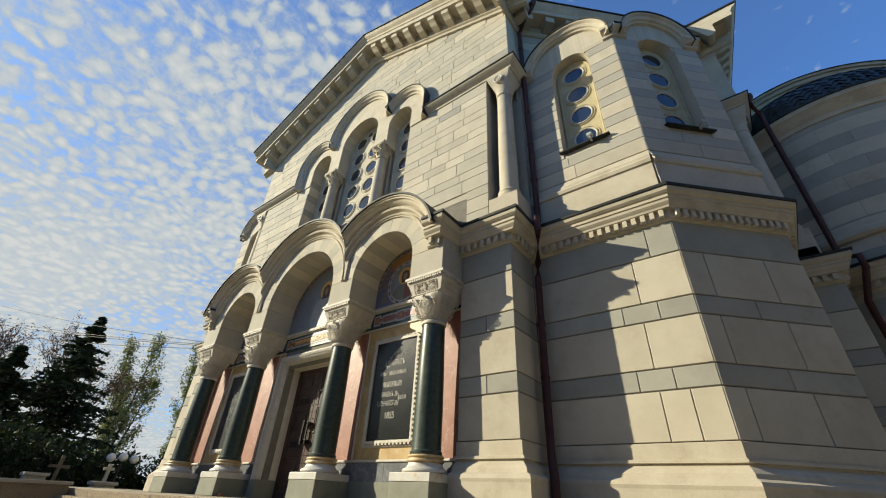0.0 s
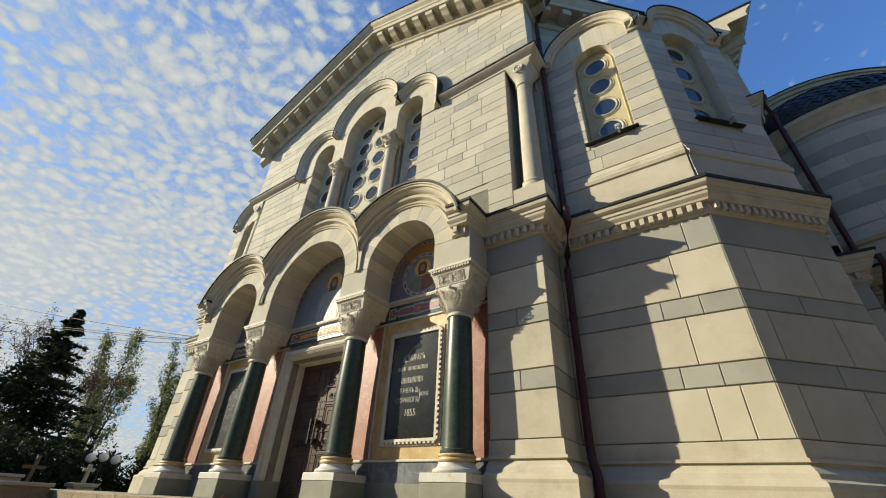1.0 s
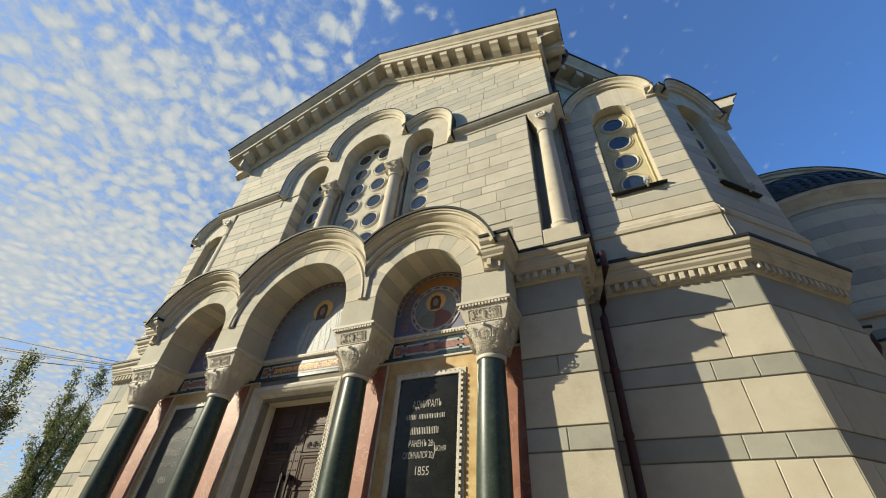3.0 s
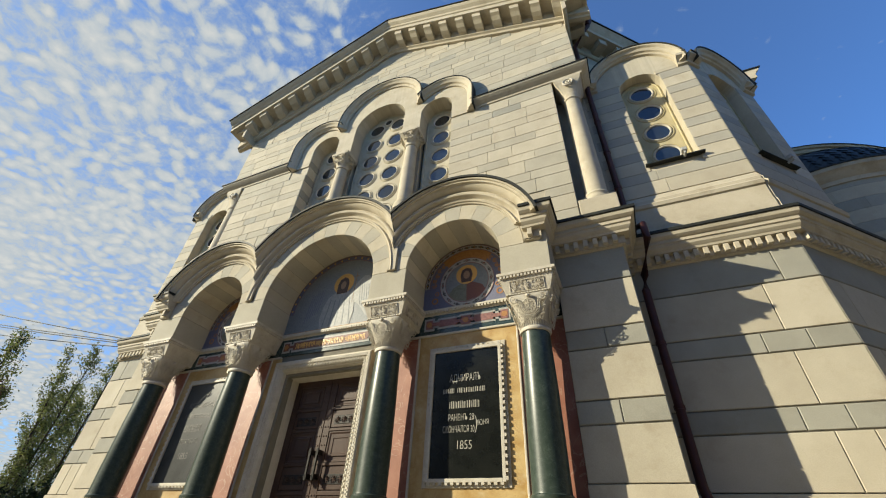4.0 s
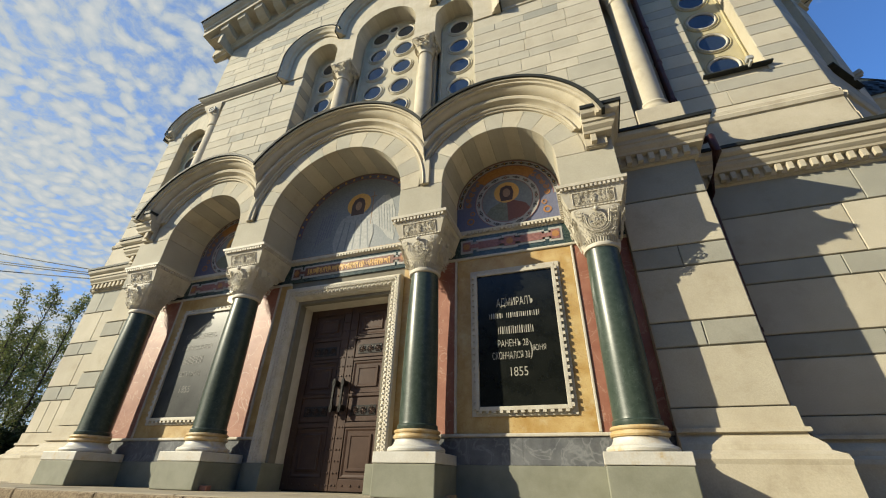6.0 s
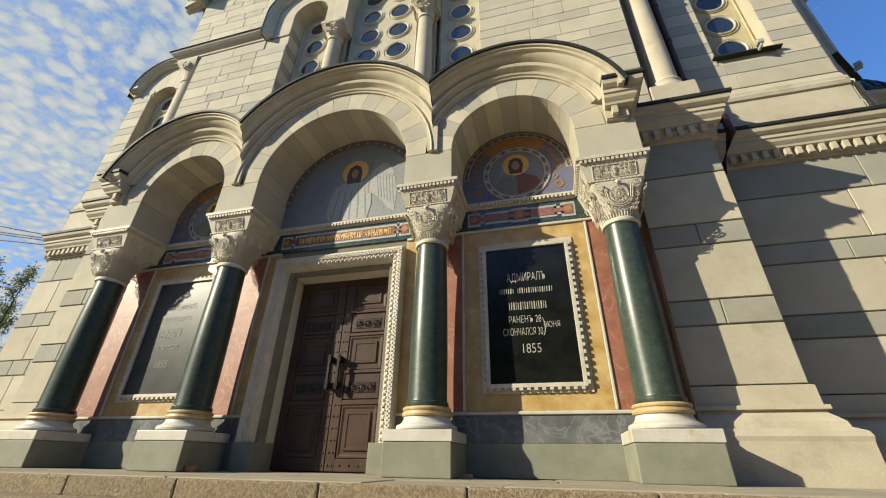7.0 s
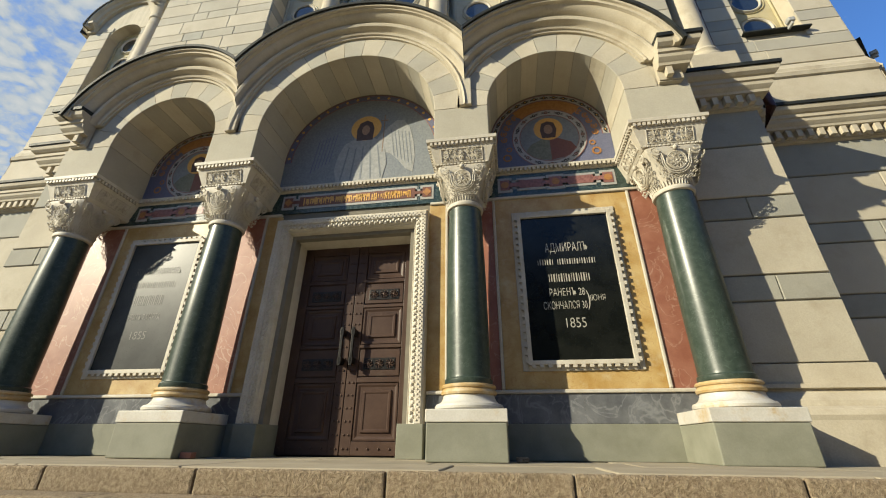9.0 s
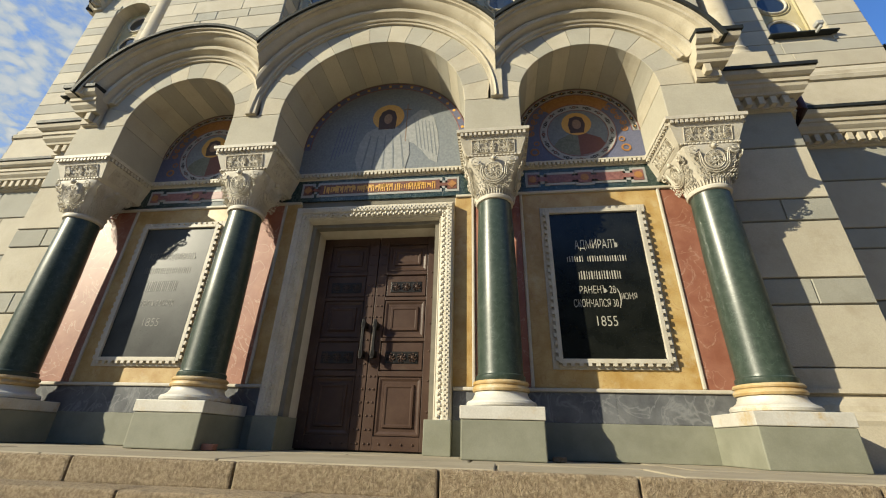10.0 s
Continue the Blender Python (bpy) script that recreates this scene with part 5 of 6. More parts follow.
def meander(cx, half, kind):
    """A white-edged stepped border round a coloured strip on the dark band."""
    t = tagged(new("inlay_band"), label="stepped white inlay round plum-red stone fields" if kind == "side" else "stepped white inlay round a gold-lettered red strip", category="inlay", group="inlay bands over the porch wall")
    y = -0.004
    z0, z1 = 5.06, 5.27
    zc = (z0 + z1) / 2

    def outline(grow):
        """Stepped outline points, clockwise from the upper left."""
        e = 0.17
        top = []
        steps = [(-half, -half + e, 0.105), (-half + e, -half + e + 0.12, 0.05), (-half + e + 0.12, -0.17, 0.085), (-0.17, -0.11, 0.05), (-0.11, 0.11, 0.105), (0.11, 0.17, 0.05), (0.17, half - e - 0.12, 0.085), (half - e - 0.12, half - e, 0.05), (half - e, half, 0.105)]
        if kind != "side":
            steps = [(-half, -half + e, 0.105), (-half + e, -half + e + 0.1, 0.04), (-half + e + 0.1, half - e - 0.1, 0.105), (half - e - 0.1, half - e, 0.04), (half - e, half, 0.105)]
        return steps
    white = bmesh.new()
    for i, (a, b, h) in enumerate(outline(0)):
        box(white, cx + a - 0.026, cx + b + 0.026, y - 0.004, y + 0.01, zc - h - 0.03, zc + h + 0.03)
        e2 = -0.016 if h < 0.06 else 0.012
        part("stone_field", boxed(cx + a + e2, cx + b - e2, y - 0.008 - 0.0004 * i, y + 0.01, zc - h + 0.012, zc + h - 0.012), MPURPLE if kind == "side" else MRED, t, "mottled rose-red field")
    part("white_border", white, MWHITE, t, "white stepped border")
    if kind == "side":
        for u in (-half + 0.085, 0.0, half - 0.085):
            part("roundel", flat_ring(cx + u, zc, y - 0.010, 0.0, 0.06, n=16), MBROWN, t, "tan roundel")
    else:
        rl = random.Random(5)
        u = -half + 0.36
        while u < half - 0.36:
            h = rl.choice((0.055, 0.07, 0.075, 0.04))
            bw = rl.uniform(0.012, 0.022)
            part("letter_bar", boxed(cx + u, cx + u + bw, y - 0.014, y - 0.008, zc - h, zc + h * rl.uniform(0.5, 1)), GOLD, t)
            if rl.random() < 0.5:
                part("letter_bar", boxed(cx + u, cx + u + 0.05, y - 0.0145, y - 0.008, zc + h * rl.uniform(-0.6, 0.5), zc + h * 0.6 + 0.012), GOLD, t)
            u += rl.uniform(0.028, 0.05)
        for s in (1, -1):
            part("diamond", flat_ring(cx + s * (half - 0.085), zc, y - 0.010, 0.0, 0.075, 0, 360, 4), MBROWN, t, "tan diamond")


meander(3.22, 0.86, "side")
meander(-3.22, 0.86, "side")
meander(0.0, 1.28, "middle")


# ---- memorial plaques ----
def words(text, x, z, size, y, mat, parent, width=None):
    """Cut letters standing on a plaque; x is their middle, z their middle height."""
    cu = bpy.data.curves.new("lettering", "FONT")
    cu.body, cu.size, cu.align_x, cu.align_y, cu.extrude = text, size, "CENTER", "CENTER", 0.002
    cu.offset = -0.010 * size
    ob = bpy.data.objects.new("lettering", cu)
    scene.collection.objects.link(ob)
    bpy.context.view_layer.update()
    me = bpy.data.meshes.new_from_object(ob)
    bpy.data.objects.remove(ob)
    co = [v.co.x for v in me.vertices]
    wide = max(co) - min(co)
    k = (width / wide) if width else 1.0
    m = Matrix.Translation((x, y, z)) @ pose(0, 0, 0, 90) @ Matrix.Diagonal((k, 1, 1, 1))
    me.transform(m)
    me.materials.clear()
    me.materials.append(mat)
    return place("lettering", me, parent, Matrix.Identity(4))


def plaque(cx, lines, bars, ink, stone):
    p = base("memorial_plaque", cx, 0.0, 2.36, label="black polished memorial plaque in a toothed white marble frame", category="plaque", group="memorial plaques")
    y = -0.035
    x0, x1, z0, z1 = cx - 0.61, cx + 0.61, 2.45, 4.52
    part("slab", boxed(x0 - 0.02, x1 + 0.02, y, 0.0, z0 - 0.02, z1 + 0.02), stone, p, "black polished stone slab")
    for a, b, c, d in ((x0 - 0.055, x0, z0 - 0.055, z1 + 0.055), (x1, x1 + 0.055, z0 - 0.055, z1 + 0.055), (x0, x1, z0 - 0.055, z0), (x0, x1, z1, z1 + 0.055)):
        part("frame_bar", boxed(a, b, y - 0.035, 0.0, c, d, 0.006), MARBLE, p, "white marble frame")
    for a, b, c, d in ((x0 - 0.125, x0 - 0.055, z0 - 0.125, z1 + 0.125), (x1 + 0.055, x1 + 0.125, z0 - 0.125, z1 + 0.125), (x0 - 0.055, x1 + 0.055, z0 - 0.125, z0 - 0.055), (x0 - 0.055, x1 + 0.055, z1 + 0.055, z1 + 0.125)):
        part("frame_bar", boxed(a, b, -0.02, 0.0, c, d, 0.006), MARBLE, p, "white marble outer border")
    tw = 0.05
    n = 22
    for k in range(n):
        z = z0 - 0.05 + (z1 - z0 + 0.1) * (k + 0.5) / n
        for s in (1, -1):
            xx = (x1 + 0.07) if s > 0 else (x0 - 0.07)
            part("tooth", boxed(xx - 0.018, xx + 0.018, y - 0.033, 0.0, z - tw / 2, z + tw / 2), MARBLE, p)
    for k in range(13):
        x = x0 - 0.04 + (x1 - x0 + 0.08) * (k + 0.5) / 13
        for zz in (z0 - 0.07, z1 + 0.07):
            part("tooth", boxed(x - tw / 2, x + tw / 2, y - 0.033, 0.0, zz - 0.018, zz + 0.018), MARBLE, p)
    for text, u, z, size, w in lines:
        words(text, cx + u, z, size, y - 0.001, ink, p, w)
    # names stand as rows of plain bars
    for u0, u1, z, h in bars:
        u = u0
        k = 0
        while u < u1 - 0.02:
            wbar = 0.007 + 0.005 * ((k * 7) % 3)
            part("letter_bar", boxed(cx + u, cx + u + wbar, y - 0.004, y, z - h / 2, z + h / 2 * (1 if k % 4 else 0.8)), ink, p)
            u += wbar + 0.021
            k += 1
    return p


plaque(3.24, [("АДМИРАЛЪ", -0.01, 4.01, 0.19, 0.58), ("РАНЕНЪ 28", -0.08, 3.345, 0.15, 0.46), ("СКОНЧАЛСЯ 30", -0.12, 3.16, 0.15, 0.56), (")", 0.19, 3.25, 0.30, 0.04), ("IЮНЯ", 0.31, 3.25, 0.12, 0.19), ("1855", -0.02, 2.92, 0.19, 0.25)],
       [(-0.42, -0.20, 3.80, 0.085), (-0.15, 0.38, 3.80, 0.085), (-0.29, 0.26, 3.56, 0.12)], LETTER, BLACKSTONE)
# stone and letter tones here stand in for the sky mirrored in the slab
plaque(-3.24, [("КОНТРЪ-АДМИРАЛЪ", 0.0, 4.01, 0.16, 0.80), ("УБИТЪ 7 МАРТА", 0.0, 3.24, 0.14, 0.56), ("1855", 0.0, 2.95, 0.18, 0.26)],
       [(-0.40, 0.40, 3.78, 0.10), (-0.27, 0.27, 3.52, 0.16)], SHEENLETTER, SHEENSTONE)

# ---- the door ----
DY = 0.40
door = tagged(new("door_1"), label="closed brown metal double door with sunk panels and rivets", category="door", kind="structure")
part("backing", boxed(-0.97, 0.97, DY + 0.06, DY + 0.12, FLOOR, 4.5), DARKMETAL, door)
bmr = bpy.data.meshes.new("rivet")
bm = bmesh.new()
blob(bm, 0, 0, 0, 0.016, 0.012, 0.016, 8)
bm.to_mesh(bmr)
bm.free()
bmr.materials.append(DOORMETAL)
bmr.shade_smooth()
ROWS_D = [(3.86, 4.32, "square"), (3.44, 3.80, "band"), (2.82, 3.39, "square"), (2.35, 2.77, "band"), (1.52, 2.28, "square")]
for s in (1, -1):
    def sx(a, b):
        return sorted((s * a, s * b))
    leaf = part("leaf", boxed(*sx(0.006, 0.95), DY + 0.03, DY + 0.06, FLOOR + 0.02, 4.47), DOORMETAL, door, "brown painted metal door leaf")
    for a, b, c, d in ((0.006, 0.16, FLOOR + 0.02, 4.46), (0.79, 0.95, FLOOR + 0.02, 4.46)):
        part("stile", boxed(*sx(a, b), DY, DY + 0.03, c, d, 0.006), DOORMETAL, leaf)
    zz = [FLOOR + 0.02] + [v for r in ROWS_D[::-1] for v in r[:2]] + [4.46]
    for a, b in zip(zz[::2], zz[1::2]):
        part("rail", boxed(*sx(0.16, 0.79), DY + 0.001, DY + 0.03, a, b, 0.006), DOORMETAL, leaf)
    for z0, z1, kind in ROWS_D:
        x0, x1 = sx(0.175, 0.775)
        if kind == "square":
            bm = loft(bmesh.new(), [[(x0 + i, yy, z0 + 0.012 + i), (x1 - i, yy, z0 + 0.012 + i), (x1 - i, yy, z1 - 0.012 - i), (x0 + i, yy, z1 - 0.012 - i)] for i, yy in ((0.0, DY + 0.03), (0.0, DY + 0.012), (0.02, DY + 0.012), (0.05, DY + 0.026), (0.09, DY + 0.026), (0.10, DY + 0.004), (0.125, DY + 0.004), (0.14, DY + 0.014))])
            part("panel", bm, DOORMETAL, leaf)
        else:
            part("panel", boxed(x0, x1, DY + 0.012, DY + 0.03, z0 + 0.02, z1 - 0.02, 0.005), DOORMETAL, leaf)
            fx0, fx1 = sx(0.235, 0.715)
            zc = (z0 + z1) / 2 - 0.02
            o = part("ornament_plate", boxed(fx0, fx1, DY + 0.004, DY + 0.02, zc - 0.085, zc + 0.085, 0.006), DARKMETAL, leaf, "cast leaf ornament")
            bm = bmesh.new()
            for k in range(3):
                cx = fx0 + (fx1 - fx0) * (k + 0.5) / 3
                for j in range(7):
                    a = 2 * math.pi * j / 7
                    tube(bm, [(cx + 0.015 * math.cos(a), DY, zc + 0.015 * math.sin(a)), (cx + 0.055 * math.cos(a + 0.3), DY - 0.006, zc + 0.055 * math.sin(a + 0.3)), (cx + 0.07 * math.cos(a + 0.8), DY, zc + 0.065 * math.sin(a + 0.8))], 0.010, 0.006, 5)
                blob(bm, cx, DY - 0.002, zc, 0.018, 0.012, 0.018, 6)
            part("leaf_carving", bm, DOORMETAL, o, smooth=True)
    for x in (0.05, 0.115, 0.87):
        z = FLOOR + 0.10
        while z < 4.42:
            place("rivet", bmr, leaf, Matrix.Translation((s * x, DY - 0.002, z)))
            z += 0.17 if x < 0.2 else 0.40
    for x in (0.25, 0.4, 0.55, 0.7):
        place("rivet", bmr, leaf, Matrix.Translation((s * x, DY - 0.002, FLOOR + 0.10)))
    h = part("door_handle", box(boxed(s * 0.085 - 0.021, s * 0.085 + 0.021, DY - 0.14, DY - 0.10, 2.50, 3.06, 0.006), s * 0.085 - 0.03, s * 0.085 + 0.03, DY - 0.14, DY, 2.94, 3.03, 0.006), DARKMETAL, leaf, "dark iron pull handle")
    part("handle_foot", boxed(s * 0.085 - 0.03, s * 0.085 + 0.03, DY - 0.14, DY, 2.53, 2.62, 0.006), DARKMETAL, leaf)

fr = wall_thing("trim_door_frame", "moulded white marble door surround with carved leaf bands")
PROF = [(0.0, 0.49), (0.0, 0.30), (0.015, 0.20), (0.02, 0.15), (0.045, 0.13), (0.06, 0.09), (0.055, 0.06), (0.075, 0.05), (0.08, 0.0), (0.09, -0.04), (0.10, -0.06), (0.11, -0.055), (0.13, -0.09), (0.20, -0.11), (0.21, -0.135), (0.28, -0.14), (0.31, -0.12), (0.315, 0.03)]
LINE = [((-0.935, 1.72), (-1, 0)), ((-0.935, 4.45), (-1, 1)), ((0.935, 4.45), (1, 1)), ((0.935, 1.72), (1, 0))]
part("moulding", face_sweep(bmesh.new(), PROF, [p for p, _ in LINE], [n for _, n in LINE]), MARBLE, fr)
for s in (1, -1):
    a, b = sorted((s * 0.925, s * 1.255))
    part("frame_foot", boxed(a, b, -0.14, 0.49, FLOOR, 1.718, 0.008), OLIVE, fr, "grey-green stone foot")
for off, yy, r, nm in ((0.165, -0.108, 0.022, "leaf_band"), (0.245, -0.14, 0.012, "bead_band")):
    bm = bmesh.new()
    z = 1.76
    k = 0
    step = 0.042 if off < 0.2 else 0.03
    while z < 4.45 + off:
        for s in (1, -1):
            blob(bm, s * (0.935 + off + (0.014 if k % 2 else -0.014)), yy, z, r * 1.25, r, r * 1.1, 6)
        z += step
        k += 1
    x = -0.935 - off
    while x < 0.935 + off:
        blob(bm, x, yy, 4.45 + off + (0.014 if k % 2 else -0.014), r * 1.1, r, r * 1.25, 6)
        x += step
        k += 1
    part(nm, bm, MARBLE, fr, "carved leaf and bead ornament", smooth=True)

# a brick left on the floor by a pedestal
bk = base("brick", -1.30, -0.72, FLOOR, label="loose reddish brick lying on the porch floor", category="brick")
part("body", boxed(-1.42, -1.28, -0.75, -0.66, FLOOR, FLOOR + 0.065, 0.006), REDMARBLE, bk)
bk = base("stone", 2.42, -0.85, FLOOR, label="small grey stone lying on the porch floor", category="stone")
part("body", boxed(2.34, 2.47, -0.70, -0.60, FLOOR, FLOOR + 0.05, 0.012), STEP, bk)


# ---- rain pipes ----
def rain_pipe(pts, label):
    p = base("downpipe", *pts[-1], label=label, category="downpipe", group="downpipes on the church")
    part("pipe", tube(bmesh.new(), pts, 0.07, n=12), PIPE, p, smooth=True)
    bm = bmesh.new()
    for a, b in zip(pts, pts[1:]):
        a, b = Vector(a), Vector(b)
        if abs(a.z - b.z) > 1.5:
            for k in range(1, int(abs(a.z - b.z) / 1.4) + 1):
                c = a.lerp(b, k / (int(abs(a.z - b.z) / 1.4) + 1))
                part("clip", lathe(bmesh.new(), [(0.062, -0.03), (0.082, -0.03), (0.082, 0.03), (0.062, 0.03)], c.x, c.y, c.z, 12), PIPE, p)
    bm.free()
    top = Vector(pts[0])
    part("hopper", lathe(bmesh.new(), [(0.07, -0.05), (0.10, 0.0), (0.17, 0.14), (0.18, 0.24), (0.15, 0.25)], top.x, top.y, top.z, 16), PIPE, p)
    return p


rain_pipe([(7.15, 0.55, 15.6), (7.15, 0.55, 15.45), (6.60, 0.62, 14.6), (6.58, 0.66, 12.8), (6.58, 0.60, 12.5), (6.58, 0.66, 11.9), (6.58, 0.68, 7.0), (6.75, 0.20, 6.72), (6.75, 0.20, 6.4), (6.55, 0.52, 5.8), (6.50, 0.56, 5.5), (6.46, 0.56, 2.4), (6.50, 0.46, 2.1), (6.60, 0.28, 1.85), (6.60, 0.26, 1.45)], "brown painted metal downpipe with clips in a wall corner")
rain_pipe([(11.85, 5.6, 12.5), (12.05, 6.05, 12.2), (12.05, 6.05, 7.0), (12.3, 5.75, 6.8), (12.3, 5.75, 6.5), (12.1, 6.05, 5.8), (12.1, 6.05, 1.4)], "brown painted metal downpipe beside the round apse")

# ---- round chapel apse beside the east arm ----
apse = wall_thing("wall_apse", "round apse wall of banded cream and grey limestone")
AX, AY, AR, AZ = 13.65, 9.3, 3.3, 11.15


def turn(bm, prof, a0=-180.0, a1=0.0, n=48, back=True):
    """Turns (radius, z) points round the apse's centre between two angles; whole rounds run straight back to the north."""
    rings = []
    for k in range(n + 1):
        a = radians(a0 + (a1 - a0) * k / n)
        rings.append([(AX + r * math.cos(a), AY + r * math.sin(a), z) for r, z in prof])
    if back and a0 <= -180:
        rings.insert(0, [(AX - r, AY + 3.0, z) for r, z in prof])
    if back and a1 >= 0:
        rings.append([(AX + r, AY + 3.0, z) for r, z in prof])
    return loft(bm, rings)


part("core", turn(bmesh.new(), [(2.6, 0), (AR - 0.02, 0), (AR - 0.02, AZ + 0.2), (2.6, AZ + 0.2)]), JOINT, apse)
z, k = 2.34, 0
while z < AZ:
    h = (0.80 if k % 2 == 0 else 0.38) if z < 5.9 else (0.46 if k % 2 == 0 else 0.40)
    z1 = min(z + h, AZ + 0.05)
    n = 7
    for i in range(n):
        a0, a1 = -180 + 180 * (i + 0.4 * (k % 2)) / n, -180 + 180 * (i + 1 + 0.4 * (k % 2)) / n
        part("block", turn(bmesh.new(), [(AR - 0.1, z + 0.004), (AR, z + 0.004), (AR, z1 - 0.004), (AR - 0.1, z1 - 0.004)], a0 + 0.06, min(a1, 0) - 0.06, 8, False), GREY if k % 2 else CREAM, apse)
    z = z1
    k += 1
tc = wall_thing("trim_apse_cornice", "curved moulded limestone cornice of the apse")
part("lower_moulding", turn(bmesh.new(), [(AR + o, z) for o, z in CORNICE]), TRIM, tc)
part("lower_flashing", turn(bmesh.new(), [(AR + o, z) for o, z in FLASH]), LEAD, tc, "dark metal flashing")
part("plinth_moulding", turn(bmesh.new(), [(AR + o, z) for o, z in PLINTH]), TRIM, tc)
part("band_moulding", turn(bmesh.new(), [(AR, 7.4), (AR + 0.07, 7.42), (AR + 0.12, 7.5), (AR + 0.1, 7.62), (AR + 0.04, 7.7), (AR, 7.9)]), TRIM, tc)
part("upper_moulding", turn(bmesh.new(), [(AR - 0.1, AZ), (AR + 0.05, AZ + 0.02), (AR + 0.07, AZ + 0.15), (AR + 0.15, AZ + 0.22), (AR + 0.2, AZ + 0.35), (AR + 0.3, AZ + 0.42), (AR + 0.32, AZ + 0.55), (AR - 0.1, AZ + 0.55)]), TRIM, tc, smooth=True)
part("upper_flashing", turn(bmesh.new(), [(AR - 0.1, AZ + 0.553), (AR + 0.35, AZ + 0.553), (AR + 0.35, AZ + 0.59), (AR - 0.1, AZ + 0.65)]), LEAD, tc, "dark metal flashing")
me = bpy.data.meshes.new("dentil")
bm = boxed(-0.05, 0.05, -0.08, 0.0, 6.12, 6.265)
bm.to_mesh(me)
bm.free()
me.materials.append(TRIM)
for k in range(56):
    a = -180 + 180 * (k + 0.5) / 56
    place("dentil", me, tc, pose(AX + (AR + 0.06) * math.cos(radians(a)), AY + (AR + 0.06) * math.sin(radians(a)), 0, 0, 0, a + 90))
dome = tagged(new("roof_apse_dome"), label="dark half dome of diamond shingles over the apse", category="roof", kind="structure")
DR, DZ, DK = 3.3, AZ + 0.5, 0.80
part("shell", turn(bmesh.new(), [(DR * math.cos(t), DZ + DK * DR * math.sin(t)) for t in [math.pi / 2 * i / 14 * 0.995 for i in range(15)]] + [(0.02, DZ)], back=False), TILE, dome, smooth=True)
sh = bmesh.new()
for i in range(16):
    t0 = math.pi / 2 * (i + 0.1) / 17
    n = max(6, int(34 * math.cos(t0)))
    for j in range(n):
        a = radians(-180 + 180 * (j + 0.5 * (i % 2)) / n)
        dt, da = math.pi / 2 / 17 * 1.05, radians(180 / n) * 0.5
        pts = []
        for tt, aa, lift in ((t0 - dt, a, 0.05), (t0, a + da, 0.035), (t0 + dt, a, 0.012), (t0, a - da, 0.035)):
            r = (DR + lift) * math.cos(tt)
            pts.append(sh.verts.new((AX + r * math.cos(aa), AY + r * math.sin(aa), DZ + DK * (DR + lift) * math.sin(tt))))
        sh.faces.new(pts)
shingles = part("shingles", sh, TILE, dome, "dark diamond shingles")
shingles["kind"] = "stuff"
arch = wall_thing("wall_apse_arch", "pale arched gable wall round the apse dome")
QX, QY, QZ, QR = AX, AY - 1.0, AZ + 0.15, 3.42
pts, nor = hood_path(QX, QZ, QR, None, None, 40)
part("archivolt", face_sweep(bmesh.new(), [(-0.30, QY + 0.5), (-0.30, QY - 0.02), (-0.22, QY - 0.06), (-0.20, QY - 0.10), (-0.04, QY - 0.12), (-0.02, QY - 0.18), (0.10, QY - 0.22), (0.12, QY - 0.28), (0.20, QY - 0.30), (0.20, QY + 4.0), (0.0, QY + 4.0)], pts, nor), TRIM, arch, smooth=True)
part("flashing", face_sweep(bmesh.new(), [(0.203, QY - 0.33), (0.23, QY - 0.33), (0.26, QY + 4.0), (0.203, QY + 4.0)], pts, nor), LEAD, arch, "dark metal flashing")

# ---- diagonal wall between the arms ----
diag = wall_thing("wall_diagonal_east", "banded limestone wall between two arms under bracketed eaves")
DC = 5.64
path = [(6.3, 6.3 - DC), (S - 6.3 + DC, S - 6.3)]
bm = run(bmesh.new(), [(0.0, 11.5), (0.0, 15.6), (-0.6, 15.6), (-0.6, 11.5)], path)
part("core", bm, CREAM, diag)
mdiag = pose(path[0][0], path[0][1], 0, 0, 0, 45)
ldiag = math.hypot(path[1][0] - path[0][0], path[1][1] - path[0][1])
z, k = 12.4, 0
while z < 14.7:
    block(diag, mdiag, 0, ldiag, z, z + 0.42, MIDGREY if k % 2 else CREAM, gap=0.004)
    z += 0.42
    k += 1
ez = RIDGE - SLOPE * 7.2
ecor = wall_thing("trim_eaves_diagonal", "limestone eaves cornice on block brackets")
EAVE = [(0.0, ez - 0.95), (0.07, ez - 0.93), (0.12, ez - 0.86), (0.12, ez - 0.5), (0.6, ez - 0.48), (0.6, ez - 0.3), (0.66, ez - 0.2), (0.74, ez - 0.04), (0.75, ez), (0.0, ez)]
part("moulding", run(bmesh.new(), EAVE, path), TRIM, ecor)
part("flashing", run(bmesh.new(), [(-0.5, ez + 0.003), (0.79, ez + 0.003), (0.79, ez + 0.05), (-0.5, ez + 0.3)], path), LEAD, ecor, "dark metal flashing")
for k in range(int(ldiag / 0.72)):
    part("bracket", moved(boxed(0.3 + 0.72 * k, 0.6 + 0.72 * k, -0.55, -0.1, ez - 0.78, ez - 0.49, 0.02), mdiag), TRIM, ecor)

# ---- the yard to the west ----
BARK = material("grey_brown_bark", (0.035, 0.027, 0.021), (0.065, 0.050, 0.038), 0.9, 12, 60, 0.6, 0.1, spec=0.2)
NEEDLE = material("dark_conifer_needles", (0.010, 0.020, 0.009), (0.030, 0.042, 0.016), 0.75, 3, 30, 0.0, 0.35, thin=0.30, spec=0.2)
POPLAR = material("poplar_leaves", (0.075, 0.10, 0.027), (0.165, 0.17, 0.055), 0.55, 1.2, 20, 0.0, 0.45, thin=0.40, spec=0.25)
